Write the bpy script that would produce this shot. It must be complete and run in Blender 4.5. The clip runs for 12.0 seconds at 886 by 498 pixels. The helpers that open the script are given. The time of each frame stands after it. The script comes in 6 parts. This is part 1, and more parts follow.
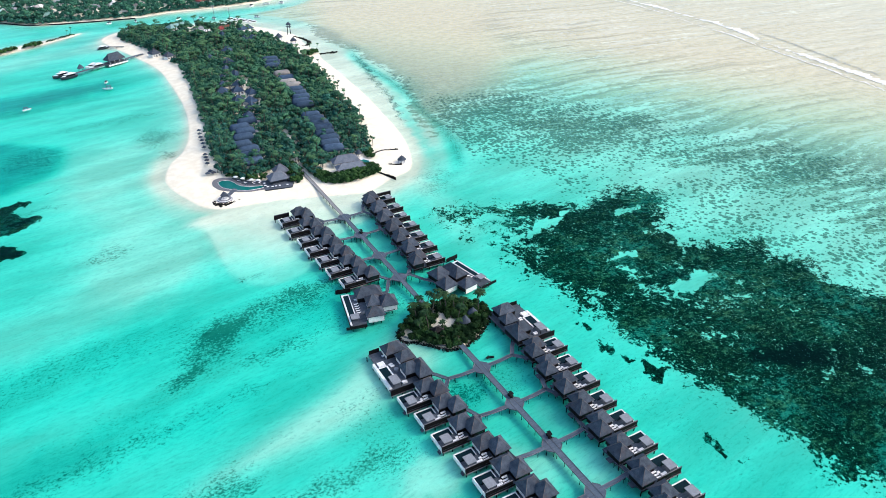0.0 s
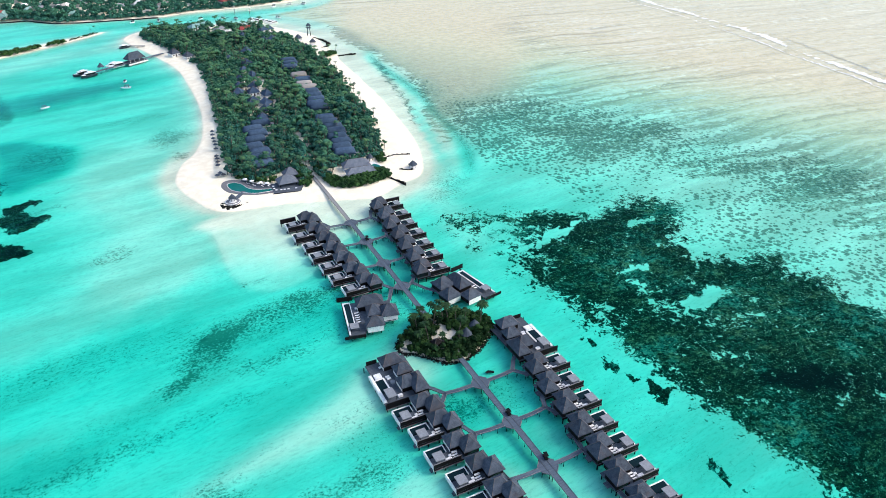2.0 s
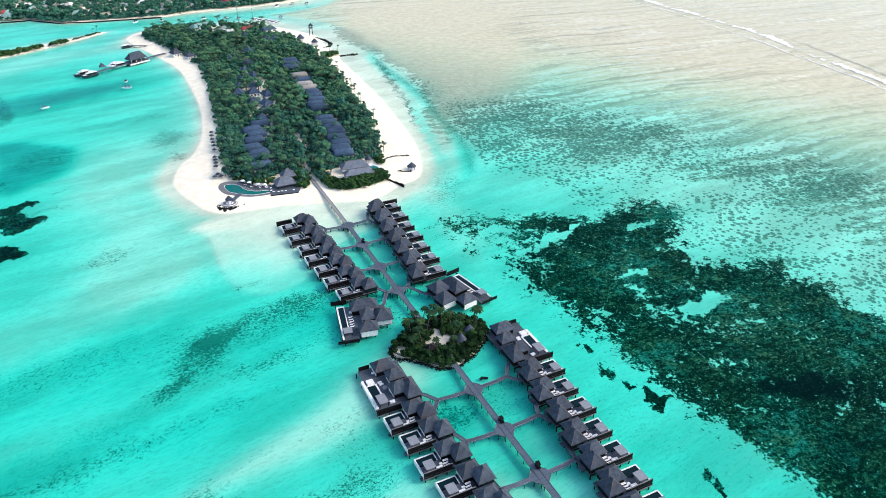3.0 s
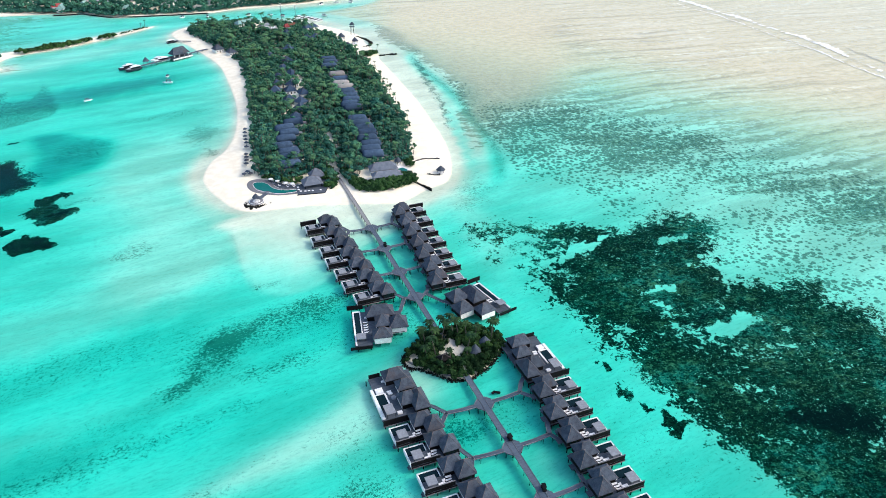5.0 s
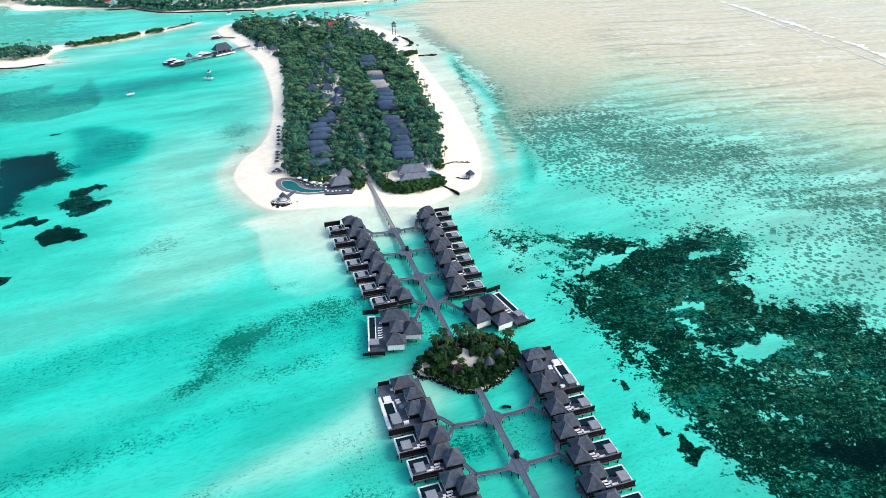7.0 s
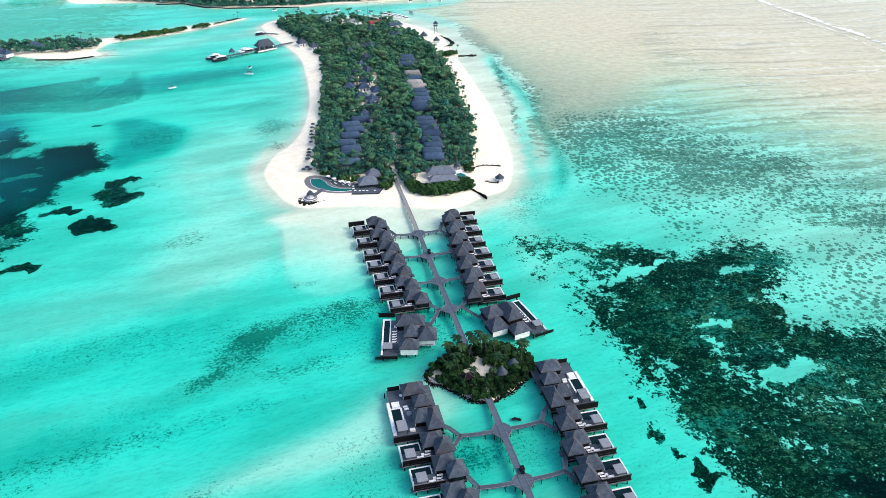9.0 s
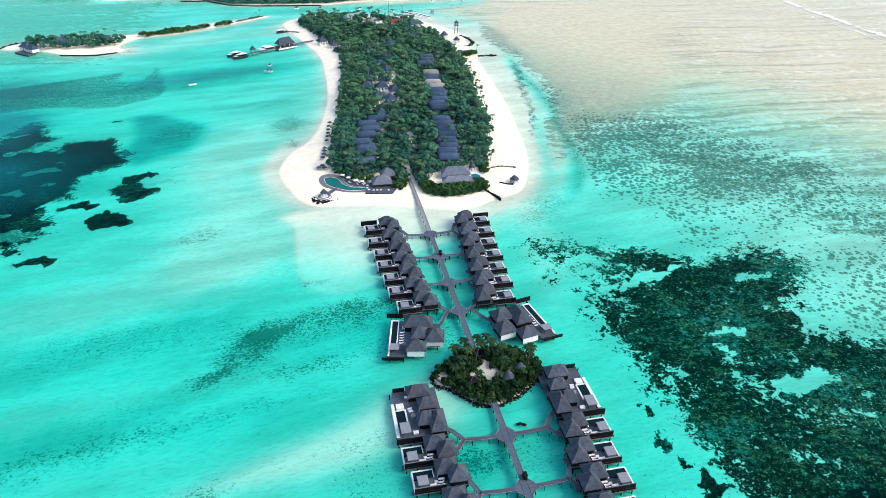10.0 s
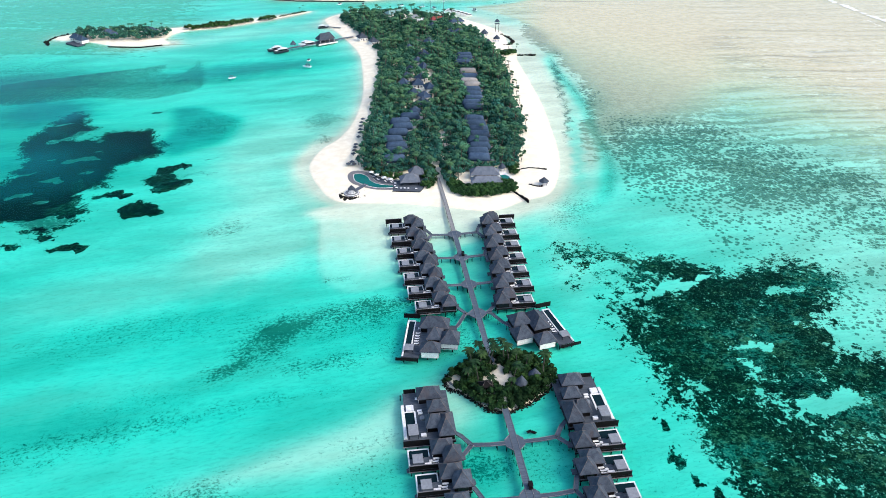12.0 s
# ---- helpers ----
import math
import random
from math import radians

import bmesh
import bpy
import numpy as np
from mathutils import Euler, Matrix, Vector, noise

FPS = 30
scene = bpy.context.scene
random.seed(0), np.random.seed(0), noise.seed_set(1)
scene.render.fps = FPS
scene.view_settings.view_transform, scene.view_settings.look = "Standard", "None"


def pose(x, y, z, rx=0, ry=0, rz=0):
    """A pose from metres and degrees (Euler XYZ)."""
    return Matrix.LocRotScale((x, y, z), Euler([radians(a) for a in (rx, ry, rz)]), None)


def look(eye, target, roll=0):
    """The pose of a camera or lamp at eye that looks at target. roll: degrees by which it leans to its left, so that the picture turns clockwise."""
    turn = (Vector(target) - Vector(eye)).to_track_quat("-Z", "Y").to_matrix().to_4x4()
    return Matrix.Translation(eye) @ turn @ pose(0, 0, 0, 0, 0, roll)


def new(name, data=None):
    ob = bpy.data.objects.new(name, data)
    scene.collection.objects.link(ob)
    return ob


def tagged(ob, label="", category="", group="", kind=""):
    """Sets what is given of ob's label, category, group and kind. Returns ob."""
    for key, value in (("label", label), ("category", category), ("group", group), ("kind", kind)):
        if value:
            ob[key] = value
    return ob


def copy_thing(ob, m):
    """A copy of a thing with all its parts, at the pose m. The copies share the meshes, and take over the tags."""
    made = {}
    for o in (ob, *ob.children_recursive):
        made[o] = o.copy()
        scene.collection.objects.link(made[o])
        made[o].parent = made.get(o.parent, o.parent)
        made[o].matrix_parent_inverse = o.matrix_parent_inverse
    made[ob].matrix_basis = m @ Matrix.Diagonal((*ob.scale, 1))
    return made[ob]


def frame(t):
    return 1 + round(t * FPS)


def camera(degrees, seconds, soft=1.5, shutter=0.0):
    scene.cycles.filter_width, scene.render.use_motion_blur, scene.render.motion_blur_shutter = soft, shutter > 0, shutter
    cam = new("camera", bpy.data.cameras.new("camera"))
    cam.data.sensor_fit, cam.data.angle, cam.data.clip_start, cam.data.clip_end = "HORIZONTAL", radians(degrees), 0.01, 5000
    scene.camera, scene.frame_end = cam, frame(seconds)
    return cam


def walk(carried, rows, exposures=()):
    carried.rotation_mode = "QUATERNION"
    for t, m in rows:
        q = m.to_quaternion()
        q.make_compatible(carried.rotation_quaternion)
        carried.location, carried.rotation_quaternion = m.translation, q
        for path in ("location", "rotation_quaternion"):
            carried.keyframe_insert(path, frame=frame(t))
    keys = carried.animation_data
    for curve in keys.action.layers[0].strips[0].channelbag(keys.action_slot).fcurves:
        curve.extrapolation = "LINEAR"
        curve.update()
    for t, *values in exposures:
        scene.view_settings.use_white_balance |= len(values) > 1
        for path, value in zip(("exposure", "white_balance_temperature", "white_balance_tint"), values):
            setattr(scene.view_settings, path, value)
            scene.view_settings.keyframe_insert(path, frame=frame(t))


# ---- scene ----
cam = camera(64.2, 12.0, 0.55)
PATH = [
    (0, (-0.295, -0.199, 179.678), (41.17, 74.84, 128.2), -0.10),
    (0.5, (2.517, 0.424, 179.627), (43.45, 75.79, 128.2), -0.05),
    (1, (5.382, 1.052, 179.577), (45.39, 76.92, 128.17), -0.07),
    (1.5, (8.292, 1.683, 179.527), (47.29, 78.1, 128.15), -0.04),
    (2, (11.241, 2.317, 179.476), (49.68, 79.03, 128.12), -0.01),
    (2.5, (14.221, 2.951, 179.426), (52.66, 79.64, 128.04), -0.07),
    (3, (17.227, 3.583, 179.375), (54.82, 80.68, 127.96), -0.06),
    (5, (29.355, 6.07, 179.174), (61.36, 85.59, 127.68), 0.05),
    (5.5, (32.379, 6.673, 179.123), (62.93, 86.75, 127.6), 0.06),
    (6, (35.387, 7.265, 179.073), (64.51, 87.86, 127.53), 0.12),
    (6.5, (38.37, 7.845, 179.022), (66.0, 88.96, 127.47), 0.13),
    (7, (41.322, 8.41, 178.972), (67.48, 90.01, 127.42), 0.13),
    (9, (52.681, 10.502, 178.77), (72.84, 93.71, 127.1), 0.19),
    (9.5, (55.374, 10.974, 178.72), (74.02, 94.5, 127.0), 0.17),
    (10, (57.994, 11.423, 178.669), (75.14, 95.23, 126.88), 0.17),
    (10.5, (60.534, 11.847, 178.619), (76.18, 95.89, 126.74), 0.15),
    (11, (62.988, 12.244, 178.568), (77.16, 96.51, 126.62), 0.13),
    (11.5, (65.348, 12.613, 178.518), (78.05, 97.06, 126.49), 0.14),
    (12, (67.607, 12.952, 178.468), (78.86, 97.57, 126.37), 0.16),
]
EXPOSURE = 1.1
walk(cam, [(t, look(eye, target, roll)) for t, eye, target, roll in PATH], [(0.0, EXPOSURE)])

# ---- sky and sun: hazy, slightly warm light from the east side of the walkway ----
SUN_AZIMUTH, SUN_HEIGHT = 118.0, 38.0
world = bpy.data.worlds.new("sky")
scene.world = world
world.use_nodes = True
sky = world.node_tree.nodes.new("ShaderNodeTexSky")
sky.sky_type, sky.sun_disc = "NISHITA", False
sky.sun_elevation, sky.sun_rotation = radians(SUN_HEIGHT), radians(SUN_AZIMUTH)
sky.air_density, sky.dust_density, sky.ozone_density = 1.0, 2.0, 1.0
world.node_tree.links.new(sky.outputs[0], world.node_tree.nodes["Background"].inputs[0])
world.node_tree.nodes["Background"].inputs[1].default_value = 0.16
sun_data = bpy.data.lights.new("sun", "SUN")
sun_data.energy, sun_data.angle, sun_data.color = 1.05, radians(22), (1.0, 0.90, 0.79)
a, e = radians(SUN_AZIMUTH), radians(SUN_HEIGHT)
toward = Vector((math.sin(a) * math.cos(e), math.cos(a) * math.cos(e), math.sin(e)))
new("sun", sun_data).matrix_world = look(toward * 300, (0, 0, 0))


# ---- materials ----
class Nodes:
    """A node material, written as calls."""

    def __init__(self, name, rough=0.7, metal=0.0, spec=0.4):
        self.m = bpy.data.materials.new(name)
        self.m.use_nodes = True
        self.t = self.m.node_tree
        self.shader = self.t.nodes["Principled BSDF"]
        self.shader.inputs["Roughness"].default_value = rough
        self.shader.inputs["Metallic"].default_value = metal
        self.shader.inputs["Specular IOR Level"].default_value = spec
        self.place = self.node("ShaderNodeNewGeometry").outputs["Position"]

    def node(self, kind):
        return self.t.nodes.new(kind)

    def put(self, socket, value):
        if isinstance(value, bpy.types.NodeSocket):
            self.t.links.new(value, socket)
        elif isinstance(value, tuple) and len(value) == 3 and socket.type == "RGBA":
            socket.default_value = (*value, 1)
        else:
            socket.default_value = value

    def math(self, op, a, b=0.0, clamp=False):
        n = self.node("ShaderNodeMath")
        n.operation, n.use_clamp = op, clamp
        self.put(n.inputs[0], a), self.put(n.inputs[1], b)
        return n.outputs[0]

    def noise(self, scale, detail=3.0, rough=0.55, stretch=None, turn=0.0, where=None, shift=(0, 0, 0)):
        v = where or self.place
        if stretch or turn:
            n = self.node("ShaderNodeMapping")
            n.vector_type = "TEXTURE"
            self.put(n.inputs[0], v)
            n.inputs["Scale"].default_value = tuple(1 / k for k in stretch or (1, 1, 1))
            n.inputs["Rotation"].default_value = (0, 0, radians(turn))
            n.inputs["Location"].default_value = shift
            v = n.outputs[0]
        n = self.node("ShaderNodeTexNoise")
        self.put(n.inputs["Vector"], v)
        n.inputs["Scale"].default_value, n.inputs["Detail"].default_value, n.inputs["Roughness"].default_value = scale, detail, rough
        return n.outputs[0]

    def ramp(self, value, low, high, a=0.0, b=1.0, smooth=True):
        n = self.node("ShaderNodeMapRange")
        n.interpolation_type = "SMOOTHSTEP" if smooth else "LINEAR"
        for socket, v in zip(n.inputs, (value, low, high, a, b)):
            self.put(socket, v)
        return n.outputs[0]

    def mix(self, factor, a, b, kind="MIX"):
        n = self.node("ShaderNodeMix")
        n.data_type, n.blend_type = "RGBA", kind
        self.put(n.inputs[0], factor), self.put(n.inputs[6], a), self.put(n.inputs[7], b)
        return n.outputs[2]

    def field(self, name):
        n = self.node("ShaderNodeAttribute")
        n.attribute_name = name
        return n.outputs["Fac"]

    def random(self):
        return self.node("ShaderNodeObjectInfo").outputs["Random"]

    def island(self):
        return self.node("ShaderNodeNewGeometry").outputs["Random Per Island"]

    def bump(self, height, strength=0.3, distance=0.05):
        n = self.node("ShaderNodeBump")
        n.inputs["Strength"].default_value, n.inputs["Distance"].default_value = strength, distance
        self.put(n.inputs["Height"], height)
        self.put(self.shader.inputs["Normal"], n.outputs[0])
        return n.outputs[0]

    def done(self, colour):
        self.put(self.shader.inputs["Base Color"], colour)
        return self.m


def grained(name, dark, light, scale=2.0, rough=0.75, fine=14.0, spec=0.1, bump=0.2, spread=0.25, stretch=None):
    """A two-tone surface with stains, grain and a tone of its own for each object."""
    n = Nodes(name, rough, spec=spec)
    big, small = n.noise(scale, 4, stretch=stretch), n.noise(fine, 3, stretch=stretch)
    f = n.math("ADD", n.math("MULTIPLY", n.ramp(big, 0.3, 0.7), 0.6), n.math("MULTIPLY", n.ramp(small, 0.3, 0.7), 0.4))
    c = n.mix(f, dark, light)
    c = n.mix(n.ramp(n.random(), 0, 1, 0, 2 * spread, False), c, tuple(0.55 * v for v in dark))
    if bump:
        n.bump(small, bump)
    return n.done(c)


def shingles():
    """Weathered grey shingles with reddish stains and a tone of its own for each roof."""
    n = Nodes("weathered_roof_shingle", 0.85, spec=0.1)
    big, small = n.noise(0.7, 4), n.noise(6.0, 3)
    f = n.math("ADD", n.math("MULTIPLY", n.ramp(big, 0.3, 0.7), 0.6), n.math("MULTIPLY", n.ramp(small, 0.3, 0.7), 0.4))
    c = n.mix(f, (0.027, 0.039, 0.057), (0.094, 0.114, 0.145))
    c = n.mix(n.ramp(n.noise(0.16, 4, 0.6), 0.54, 0.68, 0, 0.6), c, n.mix(small, (0.05, 0.042, 0.044), (0.13, 0.10, 0.095)))
    c = n.mix(n.ramp(n.noise(1.4, 3), 0.60, 0.72, 0, 0.5), c, (0.025, 0.03, 0.04))
    c = n.mix(n.ramp(n.random(), 0, 1, 0, 0.4, False), c, (0.022, 0.028, 0.038))
    n.bump(small, 0.6)
    return n.done(c)


def plain(name, colour, rough=0.5, metal=0.0, spec=0.4):
    n = Nodes(name, rough, metal, spec)
    f = n.noise(1.3, 4)
    return n.done(n.mix(n.ramp(f, 0.35, 0.7), tuple(0.8 * v for v in colour), colour))


def sea_floor():
    """Sand, coral, sea grass and rubble, by the fields laid over the sea floor."""
    n = Nodes("sea_floor", 0.9, spec=0.05)
    reef, grass, speck, flat, land, bed, bars = (n.field(k) for k in ("reef", "grass", "speck", "flat", "land", "bed", "bars"))

    def about(value, weight):
        return n.math("MULTIPLY", n.math("SUBTRACT", value, 0.5), weight)

    def total(first, *more):
        for v in more:
            first = n.math("ADD", first, v)
        return first

    dune = n.noise(0.04, 5, 0.6, stretch=(0.3, 1.0, 1.0), turn=CURRENT)
    sand = n.mix(n.ramp(dune, 0.35, 0.65), (0.535, 0.495, 0.385), (0.72, 0.675, 0.535))
    sand = n.mix(n.ramp(n.noise(0.9, 5, 0.75, stretch=(0.3, 1.1, 1.0), turn=CURRENT), 0.48, 0.66, 0, 0.36), sand, (0.29, 0.30, 0.23))
    dry = n.mix(n.ramp(n.noise(0.2, 4), 0.35, 0.65), (0.75, 0.67, 0.52), (0.83, 0.76, 0.61))
    dry = n.mix(n.ramp(n.noise(0.9, 4, 0.7), 0.55, 0.75, 0, 0.4), dry, (0.60, 0.51, 0.39))
    # rubble flats with long pale streaks that the swell has combed out, and a net of sand between the rubble
    streak = n.noise(1.0, 5, 0.6, stretch=(0.006, 0.075, 0.05), turn=COMBED)
    fine = n.noise(0.17, 5, 0.75, stretch=(0.75, 1.1, 1.0), turn=COMBED)
    grain = n.noise(0.9, 4, 0.7, stretch=(0.4, 1.0, 1.0), turn=COMBED)
    rubble = n.mix(n.ramp(grain, 0.38, 0.62), (0.18, 0.172, 0.12), (0.37, 0.34, 0.25))
    # beige by bed: warm sky reflection of the outer water put into floor colour
    rubble = n.mix(n.ramp(bed, 0.0, 0.5), rubble, n.mix(n.ramp(fine, 0.35, 0.65), (0.48, 0.41, 0.265), (0.63, 0.54, 0.36)))
    f = total(flat, about(streak, -2.6), about(fine, -2.6), about(grain, -1.0))
    c = n.mix(n.ramp(f, 0.29, 0.50, 0, 0.9), sand, rubble)
    # pale bars of clean sand drawn out by the swell
    bend, shove = n.node("ShaderNodeVectorMath"), n.node("ShaderNodeCombineXYZ")
    n.put(shove.inputs[1], total(n.math("MULTIPLY", about(n.noise(0.006, 2, 0.5), 1.0), 45.0), n.math("MULTIPLY", about(fine, 1.0), 10.0)))
    bend.operation = "ADD"
    n.put(bend.inputs[0], n.place), n.put(bend.inputs[1], shove.outputs[0])
    bar = n.noise(1.0, 6, 0.68, stretch=(0.008, 0.10, 0.05), turn=COMBED + 6, where=bend.outputs[0], shift=(40, 10, 0))
    c = n.mix(n.math("MULTIPLY", n.ramp(total(bar, about(grain, 0.10)), 0.53, 0.60, 0, 0.62), bars), c, (0.66, 0.60, 0.48))
    c = n.mix(n.math("MULTIPLY", n.ramp(total(bar, about(grain, 0.16)), 0.49, 0.40, 0, 0.55), bars), c, (0.23, 0.205, 0.15))
    # coral heads scattered over the sand
    blot = n.node("ShaderNodeTexVoronoi")
    blot.inputs["Scale"].default_value, blot.inputs["Randomness"].default_value = 0.42, 1.0
    n.put(blot.inputs["Vector"], n.place)
    ragged = n.noise(1.1, 4, 0.75, stretch=(0.6, 1.2, 1.0), turn=COMBED)
    clump = n.noise(0.035, 3, 0.55, stretch=(0.55, 1.2, 1.0), turn=COMBED)
    reach = total(n.math("MULTIPLY", n.math("POWER", blot.outputs["Color"], 1.3), 0.66), about(clump, 1.25), n.math("MULTIPLY", n.math("SUBTRACT", speck, 1.0), 1.3))
    f = total(reach, about(ragged, 0.75), n.math("MULTIPLY", blot.outputs["Distance"], -1.0))
    c = n.mix(n.ramp(f, 0.0, 0.10, 0, 0.78), c, n.mix(n.ramp(n.noise(0.9, 3, 0.7), 0.42, 0.58), (0.030, 0.062, 0.048), (0.15, 0.165, 0.12)))
    # sea grass: broken, drawn out along the current
    g1 = n.noise(0.05, 4, 0.6, stretch=(0.35, 1.3, 1.0), turn=CURRENT)
    g2 = n.noise(0.95, 5, 0.85, stretch=(0.85, 1.1, 1.0), turn=CURRENT)
    g3 = n.noise(0.28, 4, 0.7, stretch=(0.3, 1.2, 1.0), turn=CURRENT)
    f = total(grass, about(g1, 0.25), about(g2, 3.2), about(g3, 0.3))
    c = n.mix(n.math("MULTIPLY", n.ramp(f, 0.42, 0.78, 0, 0.82), n.ramp(grass, 0.04, 0.3)), c, n.mix(n.ramp(g3, 0.4, 0.6), (0.015, 0.045, 0.035), (0.04, 0.095, 0.065)))
    # the living reef: dark coral with olive heads, pale rubble spots and holes of sand
    r1, r2, r3, r4 = n.noise(0.03, 5, 0.6), n.noise(0.15, 4, 0.65), n.noise(0.62, 4, 0.7), n.noise(1.3, 3, 0.6)
    edge = total(reef, about(r1, 2.0), about(r2, 3.0), about(r3, 2.8), about(r4, 1.2))
    tract, veil = n.noise(0.022, 4, 0.6), total(n.noise(0.028, 4, 0.6, turn=35, stretch=(1, 1, 1)), about(r2, 0.5))
    mat = n.mix(n.ramp(r3, 0.38, 0.62), (0.006, 0.022, 0.014), (0.040, 0.085, 0.052))
    mat = n.mix(n.ramp(veil, 0.49, 0.62, 0, 0.85), mat, n.mix(n.ramp(r3, 0.38, 0.62), (0.014, 0.080, 0.064), (0.090, 0.21, 0.155)))
    mat = n.mix(n.ramp(n.noise(0.09, 5, 0.72), 0.46, 0.60, 0, 0.8), mat, n.mix(n.ramp(r3, 0.4, 0.6), (0.040, 0.032, 0.013), (0.175, 0.135, 0.066)))
    heads = total(n.noise(0.5, 5, 0.8, stretch=(0.8, 1.15, 1.0), turn=COMBED), about(veil, -0.25), about(r4, 0.25), about(tract, 0.30))
    coral = n.mix(n.ramp(heads, 0.425, 0.50, 0, 0.97), mat, n.mix(n.ramp(r4, 0.42, 0.6), (0.001, 0.004, 0.004), (0.010, 0.020, 0.012)))
    dots = total(n.noise(0.85, 4, 0.75), about(r2, 0.16), about(tract, -0.10))
    coral = n.mix(n.ramp(dots, 0.60, 0.655, 0, 0.9), coral, n.mix(n.ramp(r1, 0.4, 0.6), (0.46, 0.41, 0.31), (0.25, 0.25, 0.16)))
    coral = n.mix(n.ramp(n.math("ADD", grass, about(r2, 1.2)), 0.25, 0.8, 0, 0.88), coral, (0.001, 0.004, 0.005))
    c = n.mix(n.ramp(edge, -0.04, 0.18), c, coral)
    c = n.mix(n.ramp(land, 0.25, 0.75), c, dry)
    n.bump(n.math("ADD", r2, r3), 0.5, 0.3)
    return n.done(c)


def sea_water():
    """Clear water: it takes red out with depth, and mirrors the sky at low angles."""
    n = Nodes("sea_water")
    depth = n.field("depth")
    swell = n.noise(0.03, 5, 0.6, stretch=(0.35, 1.0, 1.0), turn=CURRENT)
    comb = n.noise(0.35, 4, 0.65, stretch=(0.12, 1.0, 1.0), turn=CURRENT)
    deep = n.math("MULTIPLY", depth, n.math("MULTIPLY", n.ramp(swell, 0.3, 0.7, 0.87, 1.13, False), n.ramp(comb, 0.3, 0.7, 0.93, 1.07, False)))
    tint = n.node("ShaderNodeCombineColor")
    for socket, k in zip(tint.inputs, WATER_TAKES):
        n.put(socket, n.math("POWER", math.exp(-k), deep))
    clear, gloss, both = n.node("ShaderNodeBsdfTransparent"), n.node("ShaderNodeBsdfGlossy"), n.node("ShaderNodeMixShader")
    n.put(clear.inputs[0], tint.outputs[0])
    ripple = n.math("ADD", n.noise(0.5, 4, 0.6, stretch=(0.45, 1.2, 1.0), turn=CURRENT), n.math("MULTIPLY", n.noise(0.06, 3, stretch=(0.4, 1.0, 1.0), turn=-30), 2.0))
    n.t.nodes.remove(n.shader)
    b = n.node("ShaderNodeBump")
    b.inputs["Strength"].default_value, b.inputs["Distance"].default_value = 0.15, 0.3
    n.put(b.inputs["Height"], ripple)
    gloss.inputs["Roughness"].default_value = 0.1
    n.put(gloss.inputs["Normal"], b.outputs[0])
    f = n.node("ShaderNodeLayerWeight")
    mirror = n.math("MULTIPLY", 0.8, n.math("POWER", f.outputs["Facing"], 8.0))
    murk, body = n.node("ShaderNodeBsdfDiffuse"), n.node("ShaderNodeMixShader")
    murk.inputs[0].default_value = (0.0, 0.20, 0.23, 1)
    n.put(body.inputs[0], n.ramp(deep, 1.5, 3.2, 0, 0.55)), n.put(body.inputs[1], clear.outputs[0]), n.put(body.inputs[2], murk.outputs[0])
    n.put(both.inputs[0], mirror), n.put(both.inputs[1], body.outputs[0]), n.put(both.inputs[2], gloss.outputs[0])
    n.put(n.t.nodes["Material Output"].inputs[0], both.outputs[0])
    return n.m


def leaves(name, dark, light, tip):
    n = Nodes(name, 0.7, spec=0.06)
    c = n.mix(n.island(), dark, light)
    c = n.mix(n.ramp(n.random(), 0.0, 1.0, 0.0, 0.55, False), c, tip)
    c = n.mix(n.ramp(n.noise(0.09, 3), 0.45, 0.62, 0, 0.65), c, dark)
    return n.done(c)


WATER_TAKES = (1.06, 0.062, 0.084)
CURRENT, COMBED = 8.0, -9.0
SEA_FLOOR, WATER = sea_floor(), sea_water()
SHINGLE = shingles()
RIDGE = grained("reddish_ridge_shingle", (0.085, 0.072, 0.072), (0.20, 0.165, 0.155), 1.5, 0.85, 9.0)
SLATE = grained("blue_grey_thatch", (0.030, 0.058, 0.100), (0.075, 0.120, 0.190), 0.5, 0.85, 5.0, bump=0.4, spread=0.25)
GREY_THATCH = grained("grey_thatch", (0.10, 0.12, 0.155), (0.20, 0.225, 0.27), 0.5, 0.85, 5.0, bump=0.4)
PALE_ROOF = grained("sun_bleached_thatch", (0.24, 0.23, 0.22), (0.36, 0.34, 0.32), 0.5, 0.85, 5.0, bump=0.4)
CAP = grained("roof_cap", (0.15, 0.15, 0.16), (0.26, 0.255, 0.27), 2, 0.8, 9.0)
DECK = grained("grey_deck_boards", (0.048, 0.060, 0.077), (0.115, 0.135, 0.162), 1.2, 0.75, 8.0, stretch=(0.25, 2, 1))
WALKWAY = grained("weathered_walkway_boards", (0.052, 0.071, 0.097), (0.120, 0.150, 0.188), 0.7, 0.8, 7.0, stretch=(0.3, 3, 1))
# lighter copy of the walkway boards; reflected light of the far jetty in its colour
PALE_BOARDS = grained("sheen_walkway_boards", (0.20, 0.20, 0.20), (0.33, 0.325, 0.32), 0.7, 0.8, 7.0, stretch=(0.3, 3, 1))
DARK_WOOD = grained("dark_stained_timber", (0.004, 0.004, 0.005), (0.011, 0.010, 0.011), 2, 0.6, 12)
POST = grained("dark_timber_pile", (0.008, 0.009, 0.010), (0.024, 0.024, 0.026), 2, 0.8, 12)
WHITE = plain("white_render", (0.78, 0.77, 0.75), 0.6)
CANVAS = plain("grey_white_canvas", (0.22, 0.235, 0.26), 0.8)
CUSHION = plain("white_cushion", (0.75, 0.75, 0.76), 0.85)
GLASSY = plain("dark_window_glass", (0.01, 0.013, 0.016), 0.1, spec=0.3)
POOL = plain("dark_pool_water", (0.003, 0.016, 0.020), 0.12, spec=0.12)
TEAL_POOL = plain("teal_pool_water", (0.004, 0.13, 0.115), 0.12, spec=0.1)
